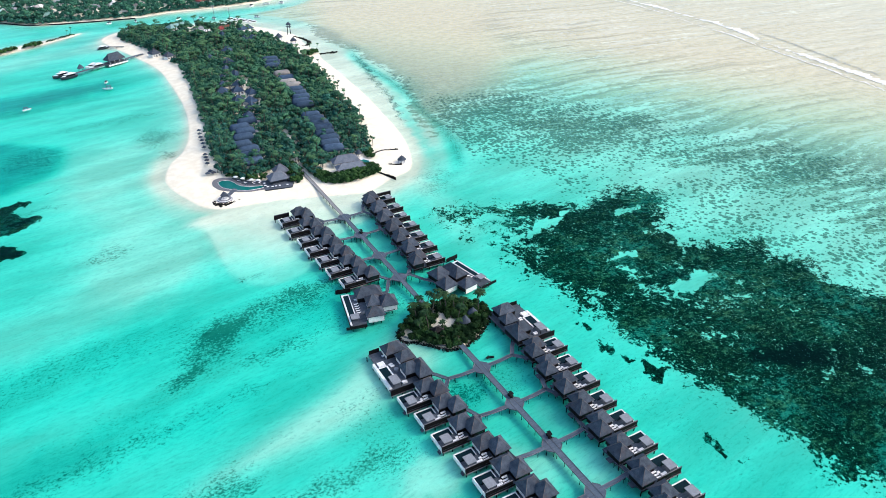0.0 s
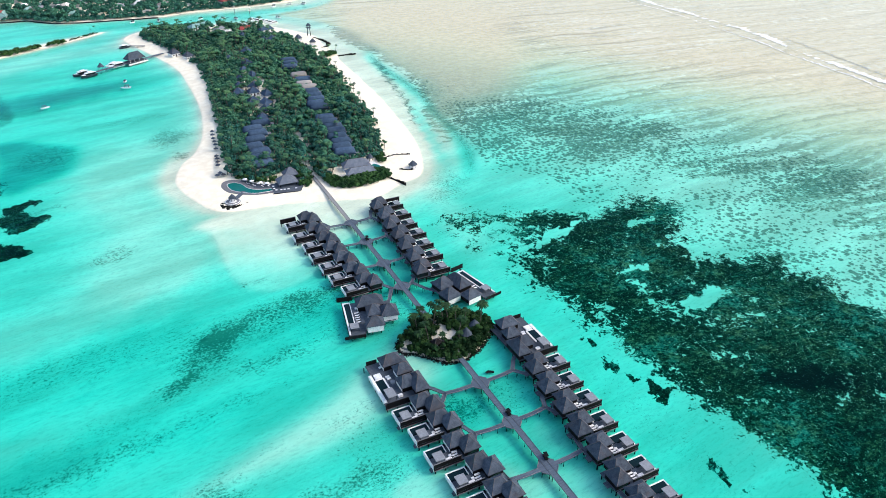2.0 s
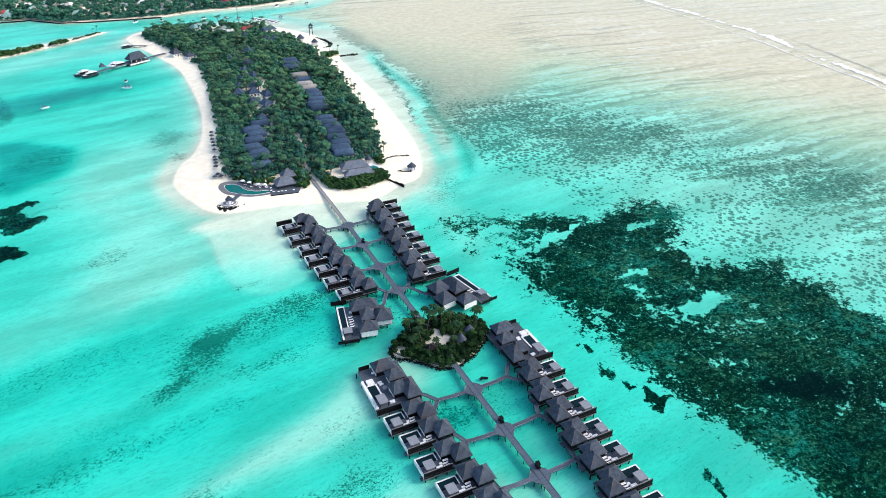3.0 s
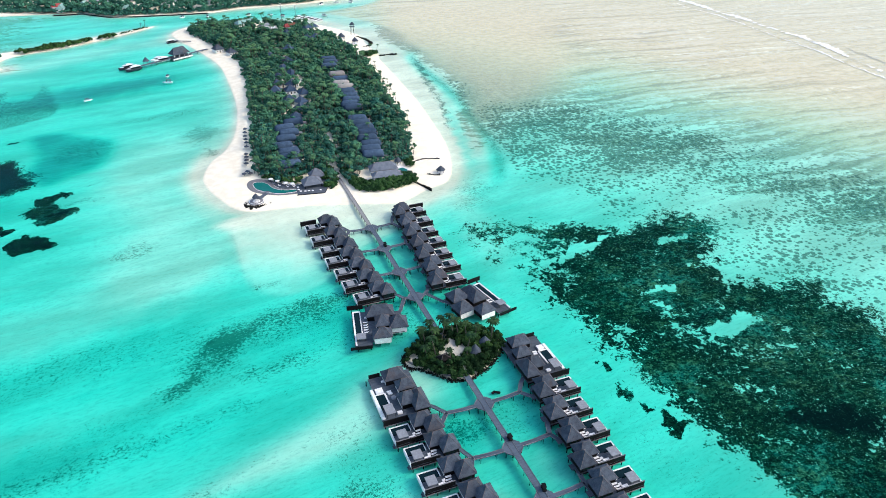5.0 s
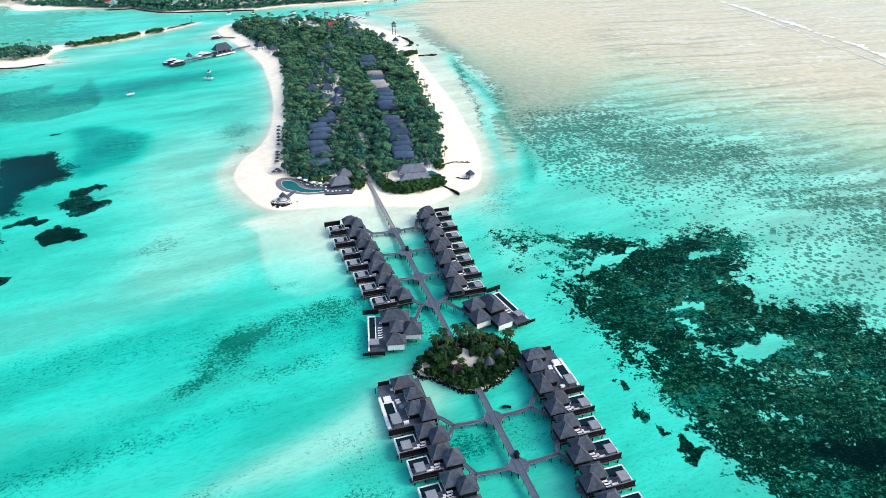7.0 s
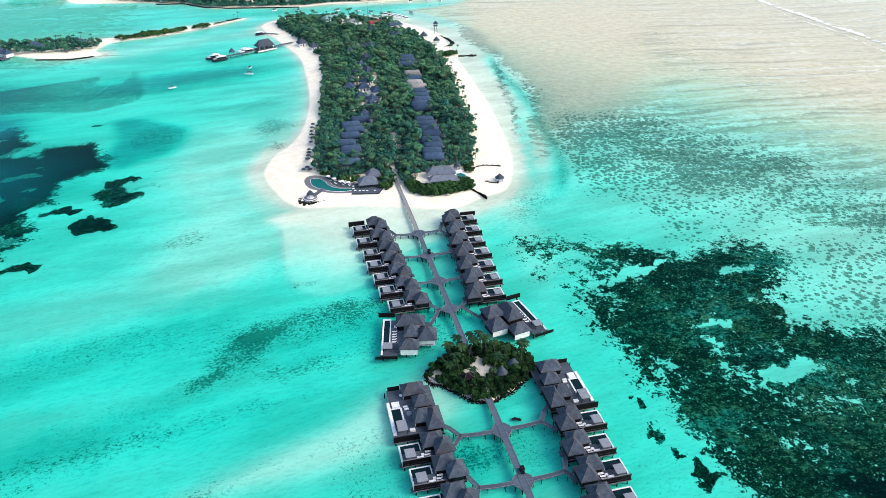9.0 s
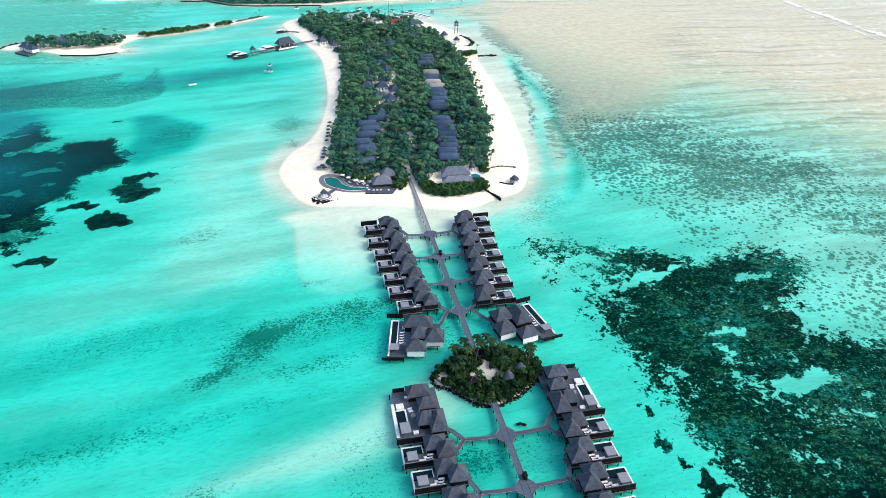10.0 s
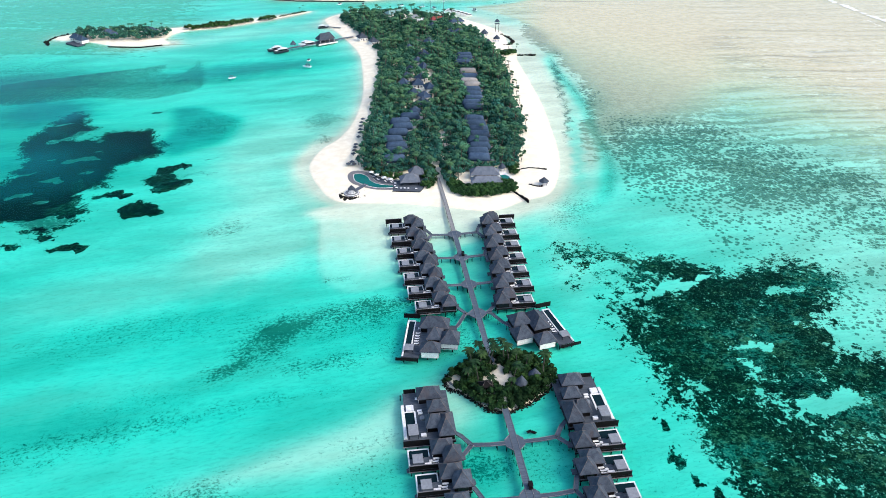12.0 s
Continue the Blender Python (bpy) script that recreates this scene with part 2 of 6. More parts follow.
WAVE = plain("green_wave_face", (0.33, 0.34, 0.29), 0.5)
ISLET_FROND = leaves("islet_frond", (0.006, 0.024, 0.012), (0.028, 0.068, 0.026), (0.055, 0.10, 0.032))
ROCK = grained("black_wet_rock", (0.006, 0.007, 0.006), (0.028, 0.027, 0.022), 0.8, 0.9, 4.0, bump=0.5)
BARK = grained("bark", (0.09, 0.075, 0.06), (0.17, 0.14, 0.11), 2, 0.9, 10)
PALM_BARK = grained("palm_bark", (0.06, 0.055, 0.05), (0.13, 0.115, 0.10), 2, 0.9, 10)
# leaf tones lifted towards teal, with the far haze put into their colour
LEAF = leaves("broad_leaf", (0.005, 0.042, 0.040), (0.046, 0.185, 0.145), (0.085, 0.215, 0.095))
SCRUB = leaves("scrub_leaf", (0.005, 0.022, 0.010), (0.030, 0.088, 0.028), (0.05, 0.105, 0.024))
ISLET_LEAF = leaves("islet_leaf", (0.002, 0.011, 0.005), (0.014, 0.046, 0.015), (0.038, 0.082, 0.018))
FROND = leaves("palm_frond", (0.010, 0.052, 0.038), (0.056, 0.160, 0.095), (0.10, 0.195, 0.065))
SWEPT_SAND = grained("swept_sand", (0.50, 0.46, 0.37), (0.62, 0.58, 0.49), 0.6, 0.9, 5.0, bump=0.2, spread=0)
FOAM = plain("sea_foam", (0.84, 0.82, 0.76), 0.9)
BOAT_WHITE = plain("white_boat_hull", (0.8, 0.8, 0.8), 0.3)
BOAT_DARK = plain("dark_boat_hull", (0.03, 0.035, 0.05), 0.3)
RED_ROOF = grained("red_sheet_roof", (0.25, 0.05, 0.05), (0.38, 0.09, 0.08), 1, 0.6)
GREEN_ROOF = grained("pale_green_sheet_roof", (0.16, 0.30, 0.28), (0.25, 0.40, 0.37), 1, 0.6)


# ---- mesh helpers ----
def linked(name, bm, material, parent=None, label=""):
    bmesh.ops.recalc_face_normals(bm, faces=bm.faces)
    data = bpy.data.meshes.new(name)
    bm.to_mesh(data)
    bm.free()
    for m in material if isinstance(material, (list, tuple)) else (material,):
        data.materials.append(m)
    ob = new(name, data)
    ob.parent = parent
    return tagged(ob, label)


def part(name, bm, material, parent, label=""):
    """One mesh under a thing or under a part."""
    return linked(name, bm, material, parent, label)


def thing(name, label, category, group="", at=None, kind=""):
    ob = tagged(new(name), label, category, group, kind)
    if at is not None:
        ob.matrix_basis = at
    return ob


def box(x0, y0, z0, x1, y1, z1, bevel=0.0, bm=None):
    bm = bm or bmesh.new()
    lo, hi = (min(x0, x1), min(y0, y1), min(z0, z1)), (max(x0, x1), max(y0, y1), max(z0, z1))
    mid = [(a + b) / 2 for a, b in zip(lo, hi)]
    size = [b - a for a, b in zip(lo, hi)]
    made = bmesh.ops.create_cube(bm, size=1, matrix=Matrix.Translation(mid) @ Matrix.Diagonal((*size, 1)))
    if bevel:
        edges = list({e for v in made["verts"] for e in v.link_edges})
        bmesh.ops.bevel(bm, geom=edges, offset=bevel, segments=1, affect="EDGES")
    return bm


def prism(outline, z0, z1, bm=None):
    """An upright block over a plan outline."""
    bm = bm or bmesh.new()
    low = [bm.verts.new((x, y, z0)) for x, y in outline]
    top = [bm.verts.new((x, y, z1)) for x, y in outline]
    bm.faces.new(low[::-1]), bm.faces.new(top)
    for i in range(len(low)):
        j = (i + 1) % len(low)
        bm.faces.new((low[i], low[j], top[j], top[i]))
    return bm


def frustum(x, y, z0, z1, r0, r1, sides=8, lean=(0, 0), bm=None):
    bm = bm or bmesh.new()
    rings = [[bm.verts.new((cx + r * math.cos(k * math.tau / sides), cy + r * math.sin(k * math.tau / sides), z)) for k in range(sides)]
             for cx, cy, z, r in ((x, y, z0, r0), (x + lean[0], y + lean[1], z1, r1))]
    bm.faces.new(rings[0][::-1]), bm.faces.new(rings[1])
    for i in range(sides):
        j = (i + 1) % sides
        bm.faces.new((rings[0][i], rings[0][j], rings[1][j], rings[1][i]))
    return bm


def hip(x0, y0, x1, y1, z0, z1, along="x", short=0.5, thick=0.22, sag=0.04):
    """A hipped roof with a thick eave and slightly hollow slopes; the ridge runs along x or y. Also gives its hip and ridge lines."""
    bm = bmesh.new()
    x0, x1, y0, y1 = min(x0, x1), max(x0, x1), min(y0, y1), max(y0, y1)
    cx, cy = (x0 + x1) / 2, (y0 + y1) / 2
    half = short * ((x1 - x0) if along == "x" else (y1 - y0)) / 2
    tops = [(cx - half, cy), (cx + half, cy)] if along == "x" else [(cx, cy - half), (cx, cy + half)]
    corners = [(x0, y0), (x1, y0), (x1, y1), (x0, y1)]
    near = [0, 1, 1, 0] if along == "x" else [0, 0, 1, 1]
    low = [bm.verts.new((x, y, z0 - thick)) for x, y in corners]
    eave = [bm.verts.new((x, y, z0)) for x, y in corners]
    mid = [bm.verts.new(((x + tops[k][0]) / 2, (y + tops[k][1]) / 2, z0 + (z1 - z0) * (0.5 - sag))) for (x, y), k in zip(corners, near)]
    top = [bm.verts.new((*p, z1)) for p in tops]
    bm.faces.new(low[::-1])
    for i in range(4):
        j = (i + 1) % 4
        bm.faces.new((low[i], low[j], eave[j], eave[i]))
        bm.faces.new((eave[i], eave[j], mid[j], mid[i]))
        a, b = top[near[i]], top[near[j]]
        bm.faces.new((mid[i], mid[j], a) if a is b else (mid[i], mid[j], b, a))
    lines = [[(*c, z0), tuple(m.co), (*tops[k], z1)] for c, m, k in zip(corners, mid, near)] + [[(*tops[0], z1), (*tops[1], z1)]]
    return bm, lines


def rods(lines, r, lift=0.0, sides=4):
    """Round bars along broken lines."""
    bm = bmesh.new()
    for line in lines:
        for p, q in zip(line, line[1:]):
            p, q = Vector(p), Vector(q)
            if (q - p).length < 1e-3:
                continue
            turn = (q - p).to_track_quat("Z", "Y").to_matrix().to_4x4()
            bmesh.ops.create_cone(bm, cap_ends=True, segments=sides, radius1=r, radius2=r, depth=(q - p).length, matrix=Matrix.Translation((p + q) / 2 + Vector((0, 0, lift))) @ turn)
    return bm


def roofed(parent, x0, y0, x1, y1, z0, z1, along="x", short=0.4, skin=None, caps=True, cap_r=0.07):
    bm, lines = hip(x0, y0, x1, y1, z0, z1, along, short)
    roof = part("roof", bm, skin or SHINGLE, parent, "weathered grey shingle hip roof")
    for line in lines if caps else ():
        if (Vector(line[0]) - Vector(line[-1])).length > 0.05:
            part("ridge_cap", rods([line], cap_r), RIDGE, roof)
    return roof


# ---- the plan of land and sea ----
def rounded(points, steps=6):
    """A smooth closed line through the corners of a plan."""
    p, out = np.array(points, float), []
    for i in range(len(p)):
        a, b, c, d = p[i - 1], p[i], p[(i + 1) % len(p)], p[(i + 2) % len(p)]
        for s in np.arange(steps) / steps:
            out.append(0.5 * (2 * b + (c - a) * s + (2 * a - 5 * b + 4 * c - d) * s**2 + (3 * b - a - 3 * c + d) * s**3))
    return np.array(out)


def inside(outline, x, y):
    """Metres to an outline, positive inside it."""
    best, odd = np.full(x.shape, 1e18), np.zeros(x.shape, bool)
    for (ax, ay), (bx, by) in zip(outline, np.roll(outline, -1, 0)):
        dx, dy = bx - ax, by - ay
        s = np.clip(((x - ax) * dx + (y - ay) * dy) / max(dx * dx + dy * dy, 1e-9), 0, 1)
        best = np.minimum(best, (x - ax - s * dx) ** 2 + (y - ay - s * dy) ** 2)
        if dy:
            odd ^= ((ay > y) != (by > y)) & (x < ax + (y - ay) * dx / dy)
    return np.where(odd, 1, -1) * np.sqrt(best)


def step(v, low, high):
    s = np.clip((v - low) / (high - low), 0, 1)
    return s * s * (3 - 2 * s)


def spots(x, y, rows):
    """Soft ovals: x, y, half length, half width, turn in degrees, weight."""
    total = np.zeros(x.shape)
    x, y = x + 1.8 * np.sin(y * 0.31 + 0.2 * x) + 1.1 * np.sin(y * 0.83), y + 1.6 * np.sin(x * 0.37 - 0.15 * y) + np.sin(x * 0.9 + 1)
    for cx, cy, rx, ry, turn, weight in rows:
        c, s = math.cos(radians(turn)), math.sin(radians(turn))
        u, v = ((x - cx) * c + (y - cy) * s) / rx, ((y - cy) * c - (x - cx) * s) / ry
        total += weight * np.exp(-(u * u + v * v) ** 1.5)
    return total


ISLAND = rounded([(87, 353), (113, 345), (137, 338), (157, 347), (173, 354), (184, 376), (193, 408), (200, 456), (205, 501), (209, 568), (211, 608), (215, 625), (214, 660), (216, 700),
                  (200, 735), (180, 765), (150, 783), (110, 798), (70, 798), (46, 775), (48, 746), (58, 712), (74, 651), (77, 600), (75, 530), (67, 478), (57, 449), (46, 432), (39, 407), (45, 379), (57, 358)])
WOODS = rounded([(71, 405), (73, 442), (78, 477), (83, 516), (90, 583), (92, 640), (82, 690), (68, 740), (60, 772), (85, 788), (120, 790), (152, 768), (180, 738), (191, 700),
                 (194, 640), (194, 570), (186, 515), (180, 458), (168, 405), (156, 386), (128, 384), (104, 380), (84, 384), (75, 392)])
ISLET = rounded([(94.4, 208.3), (96.4, 212.6), (100.6, 214.6), (104.6, 219.4), (112, 222), (122, 221), (129.6, 216.6), (135.2, 210.5), (136.2, 204.5), (131, 199.6), (124.5, 194.6), (115, 190.8), (108, 192.6), (103.4, 198.0), (99.2, 202.6), (95.6, 204.8)])
SPIT = rounded([(-205, 722), (-200, 738), (-150, 748), (-92, 757), (-30, 782), (22, 808), (28, 804), (-8, 778), (-55, 750), (-92, 738), (-104, 712), (-98, 695), (-140, 692), (-175, 712)])
MAINLAND = rounded([(-300, 1010), (-160, 935), (-60, 900), (-41, 900), (-10, 866), (27, 859), (88, 851), (125, 858), (200, 858), (250, 870), (300, 930), (420, 1050), (300, 1350), (-100, 1400), (-400, 1200)])
REEF = rounded([(168, 303), (183, 296), (204, 286), (216, 279), (229, 272), (238, 266), (246, 268), (264, 273), (280, 265), (282, 250), (268, 235), (254, 226), (251, 211), (262, 203), (287, 195),
                (283, 181), (294, 168), (290, 154), (300, 128), (330, 95), (330, 20), (215, 30), (196, 71), (189, 86), (184, 104), (180, 122), (181, 143), (178, 166), (180, 178), (176, 190), (174, 208), (170, 224), (171, 245), (176, 258), (166, 270), (157, 287)])
WEST_REEF = rounded([(-153, 406), (-136, 410), (-134, 426), (-135, 440), (-146, 460), (-146, 476), (-141, 492), (-138, 508), (-132, 523), (-122, 523), (-113, 499), (-105, 488), (-111, 473), (-100, 475), (-94, 486), (-76, 482), (-65, 484),
                     (-62, 468), (-52, 445), (-58, 437), (-68, 431), (-74, 421), (-75, 404), (-76, 391), (-84, 390), (-86, 380), (-79, 368), (-78, 357), (-84, 350), (-92, 343), (-100, 346), (-112, 354), (-122, 358), (-150, 352), (-190, 370), (-180, 410)], 4)
DEEP_HOLE = rounded([(-64, 518), (-44, 526), (-24, 512), (-4, 496), (-9, 465), (-18, 448), (-33, 440), (-46, 433), (-56, 450), (-56, 480)])
GREY_FLAT = rounded([(206, 392), (224, 460), (252, 540), (246, 606), (238, 697), (298, 800), (460, 790), (430, 690), (400, 641), (378, 572), (392, 530), (350, 503), (304, 467), (273, 452), (246, 447), (224, 408)])
# outline of a darker patch of the western lagoon floor
DARK_PATCH = rounded([(-152, 614), (-106, 629), (-86, 636), (-84, 612), (-70, 614), (-63, 649), (-50, 610), (-47, 566), (-69, 549), (-88, 543), (-133, 552), (-190, 545), (-210, 590)])


SHELF = rounded([(38, 352), (44, 335), (49, 309), (52, 292), (57, 279), (66, 274), (82, 277), (96, 290), (110, 300), (126, 306), (140, 320), (150, 345), (90, 360)])
TONGUE = rounded([(100, 214), (86, 209), (74, 205), (60, 196), (36, 187), (10, 176), (0, 168), (30, 168), (62, 172), (74, 176), (92, 180), (104, 190), (104, 206)])


def relief(x, y):
    """Height of the bare ground and sea floor, depth of the water over it, and the fields of what grows there."""
    wander = 3.0 * np.sin(x * 0.031 + 1.3 * np.sin(y * 0.023)) + 2.2 * np.sin(y * 0.047 + 0.8 * np.sin(x * 0.05))
    shores = [inside(o, x, y) for o in (ISLAND, SPIT, MAINLAND, ISLET)]
    shore, big = np.maximum.reduce(shores), np.maximum.reduce(shores[:3])
    # water depth, as it colours the light
    off = np.maximum(-big + wander * 0.4, 0)
    depth = 1.5 - 0.78 * np.exp(-off / 28.0) - 0.6 * np.exp(-off / 6.0)
    east = step(x + 0.15 * (y - 200), 175, 330)
    depth += -0.15 * step(x + 0.15 * (y - 200), 120, 190) - 0.76 * east - 0.22 * step(x, 330, 520)
    lagoon = step(x, 150, 185) * (1 - step(y, 590, 640)) * step(y, 330, 360)
    depth += 0.55 * lagoon * np.exp(-(((off - 29) / 5) ** 2)) - 0.18 * lagoon * step(-off, -30, -20)
    shelf, tongue = inside(SHELF, x, y) + wander * 1.3, inside(TONGUE, x, y) + wander * 0.5
    depth -= (0.50 * step(shelf, -1.0, 3.0) + 0.22 * step(shelf, 0, 26)) + 1.0 * step(tongue, -6, 10)
    depth += spots(x, y, SHOALS) + spots(x, y, CHANNELS)
    reefs = np.maximum(inside(REEF, x, y), inside(WEST_REEF, x, y) - 400)
    depth -= 0.2 * step(reefs, -8, 8)
    depth += 0.12 * step(inside(WEST_REEF, x, y), -2, 10)
    depth += 0.95 * step(inside(DEEP_HOLE, x, y) + wander, -5, 7)
    grey = step(inside(GREY_FLAT, x, y) + 2 * wander, -25, 30)
    depth *= 1 - 0.72 * grey
    # bed: where the floor colour carries the sky's warm reflection
    bed = np.clip(step(x + 0.55 * (y - 300), 330, 600) * step(-shore, 32, 50), 0, 1)
    depth += np.maximum(0.95 - depth, 0) * step(inside(REEF, x, y), -6, 12)
    depth = np.maximum(depth, 0.68 * step(off, 3, 20) * (1 - 0.75 * step(np.maximum(shelf, tongue), -2, 6)) * (1 - step(x, 150, 200)))
    depth = np.clip(depth * (1 - 0.92 * bed), 0.12 - 0.09 * bed, 3.2)
    dry = np.maximum(step(shore, -2.5, 3.5), 0.47 * step(shelf, -1, 4) + 0.42 * step(tongue, -3, 9) + spots(x, y, [(70, 137, 11, 7, 10, 0.5)]))
    deep = -0.35 - 0.6 * depth
    near = np.interp(shore, [-22, -3], [0, 1])
    z = np.where(shore > -3, np.interp(shore, [-3, 0, 6, 14], [-0.4, 0.0, 0.8, 1.3]), -0.4 * near + (1 - near) * deep)
    reef = np.clip(inside(REEF, x, y) / 14.0, -3.4, 0.8) + spots(x, y, REEF_HOLES)
    west = np.clip(inside(WEST_REEF, x, y) / 8.0, -3.4, 1.4) + spots(x, y, WEST_HOLES)
    reef = np.maximum(np.maximum(reef, west), -3.0 + spots(x, y, BOMMIES))
    reef -= 1.8 * step(-reef, 1.7, 2.9)
    grass = spots(x, y, MEADOWS) + spots(x, y, STREAKS) + 0.62 * step(inside(DARK_PATCH, x, y), -2, 5) + 0.9 * step(inside(WEST_REEF, x, y), 0, 6) + spots(x, y, PALE_CORAL) + 0.1 * spots(x, y, BOMMIES) * (x < 0) + 0.5 * lagoon * np.exp(-(((off - 31) / 5) ** 2))
    speck = step(x + 0.35 * (y - 250), 200, 275) * (1 - 0.7 * step(x + 0.2 * (y - 300), 380, 520)) * step(-shore, 16, 40)
    speck *= 0.86 + 0.14 * step(np.sin(x * 0.05 + y * 0.031) + np.sin(y * 0.06 - x * 0.02), -0.6, 0.8) + 0.16 * step(y, 315, 350) * (1 - step(y, 420, 470))
    flat = 0.30 * step(x + 0.45 * (y - 300), 250, 330) * step(-shore, 24, 60) + 0.22 * step(x + 0.3 * (y - 300), 330, 520) + 0.3 * step(x - 0.4 * (y - 200), 310, 400) * (1 - step(y, 330, 420)) + 0.9 * step(inside(GREY_FLAT, x, y) + wander, -12, 18)
    bars = step(x + 0.35 * (y - 300), 270, 380) * (1 - grey) * step(-shore, 30, 60)
    bars *= 1 - 0.6 * step(x, 430, 560)
    bed = bed * (1 - 0.6 * grey) + 0.16 * grey
    far_west = step(-x, -20, 140) * step(y, 600, 700)
    flat -= 1.6 * (1 - step(flat, 0.02, 0.30))
    flat += step(bed, 0.2, 0.7) * (0.7 - 0.5 * step(x, 300, 400))
    speck *= 1.18 * (1 - step(bed, 0.05, 0.4))
    speck[shore > -1] = -2
    flat, bed = np.maximum(flat, -1.6 + 2.4 * far_west), np.maximum(bed, 0.3 * far_west)
    for f in (reef, grass, speck, flat):
        f[shore > -1] = -2
    return {"z": z, "depth": depth, "reef": reef, "grass": grass, "speck": speck, "flat": flat, "bed": bed, "land": dry, "bars": bars}


SHOALS = [(22, 430, 62, 120, 0, -0.2), (-10, 320, 80, 50, 8, -0.14), (0, 560, 60, 40, 0, -0.15), (96, 310, 40, 30, 0, -0.35), (74, 138, 17, 9, 10, -1.2), (150, 335, 24, 20, 0, -0.5), (15, 325, 34, 34, 30, -0.55), (-20, 290, 60, 26, 15, -0.35), (15, 430, 40, 70, 0, -0.55),
          (-40, 715, 130, 22, 20, -0.6), (122, 118, 11, 14, 0, -0.75), (102, 126, 11, 14, 0, -0.85), (122, 142, 8, 8, 0, -0.4), (50, 150, 60, 10, 8, -0.25), (-60, 215, 50, 10, 8, -0.25), (165, 290, 10, 50, -10, -0.35)]
CHANNELS = [(-175, 560, 60, 90, 0, 0.5), (75, 242, 50, 14, 8, 0.35), (-20, 605, 85, 26, 12, 1.1), (-145, 520, 30, 26, 0, 1.0), (-160, 420, 90, 60, 0, 0.6), (-20, 250, 70, 22, 8, 0.25), (-30, 200, 80, 14, 8, 0.3), (-200, 580, 90, 80, 0, 0.5),
            (10, 820, 60, 14, 10, 0.5), (190, 820, 80, 18, 5, 0.5), (100, 165, 10, 8, 0, 0.5), (208, 420, 4, 60, -14, 0.5), (-130, 450, 70, 60, 0, 0.25)]
REEF_HOLES = [(224, 164, 24, 11, -20, -0.42), (238, 205, 14, 10, 0, -0.3), (205, 185, 14, 14, 0, -0.25), (192, 264, 26, 13, -30, -0.5), (180, 284, 24, 10, -35, -0.35), (223, 179, 7, 3.6, 10, -1.8), (235, 181.5, 9, 4.6, 5, -1.8), (203, 258.5, 21, 2.0, 15, -3.0), (211.5, 203, 2.6, 5, 20, -1.9), (221, 214.5, 8, 2.2, 5, -1.9), (186, 240, 9, 12, 0, -0.7), (172, 282, 16, 14, 0, -0.45),
              (252, 250, 9, 3, 10, -1.2), (247, 228, 4, 2.4, 0, -1.0), (210, 150, 14, 9, 0, -0.4), (186, 195, 6, 8, 0, -0.8)]
WEST_HOLES = [(-121, 472, 12, 3.2, 20, -3.2), (-102, 438, 10, 3.6, 10, -3.2), (-109, 409, 6, 3, 10, -3.2), (-97, 357, 15, 5, 5, -3.2), (-92, 418, 4, 2, 0, -2.8), (-121, 391, 6, 2.6, 10, -3.0), (-129, 502, 4, 2.4, 0, -2.6), (-112, 482, 7, 2.2, 15, -2.8), (-100, 468, 5, 1.8, 0, -2.6), (-118, 440, 5, 1.8, 0, -2.6), (-83, 392, 7, 2.4, 20, -2.8), (-105, 380, 5, 2.2, 0, -2.6), (-90, 448, 4, 1.6, 0, -2.4), (-126, 420, 5, 2, 0, -2.6)]
BOMMIES = [(168, 179, 3.2, 7.8, 15, 3.75), (166.5, 162.5, 5.5, 5.2, 0, 3.75), (168, 155, 2.6, 3.2, 0, 3.75), (171, 148, 3.2, 7.5, 12, 3.75), (172, 138.5, 2.8, 7.2, 14, 3.75), (163.5, 109, 2.7, 5.0, 20, 3.75), (165, 102, 2.4, 3.6, 20, 3.75), (165.5, 95.5, 3.2, 2.7, 0, 3.75), (162, 266, 6.1, 3.5, 0, 3.75), (-47, 402, 12.1, 9.7, 10, 4.15), (-42, 418, 14.8, 6.9, 10, 4.15), (-40, 390, 14.8, 6.3, 10, 4.15), (-34, 397, 6.7, 4.1, 0, 4.15), (-51, 370, 10.8, 9.7, 20, 4.15), (-50, 361, 13.4, 6.9, 0, 4.15), (-42, 360, 5.4, 2.8, 0, 4.15), (-71, 386, 12.1, 5.5, 5, 4.15), (-62, 385, 5.4, 3.3, 0, 4.15), (-80, 330, 8.1, 4.1, 0, 4.15), (-73, 327, 8.1, 3.6, 5, 4.15), (-67, 330, 5.4, 2.5, 0, 4.15), (-90, 340, 8.1, 5.5, 0, 4.15), (-70, 515, 8.1, 3.6, 0, 4.15), (-22, 427, 4.0, 2.0, 0, 4.15), (-104, 333, 9.4, 4.1, 0, 4.15)]
PALE_CORAL = [(-88, 401, 10, 7, 10, -0.8), (-90, 370, 9, 8, 0, -0.8), (-128, 490, 12, 26, 10, -0.35)]
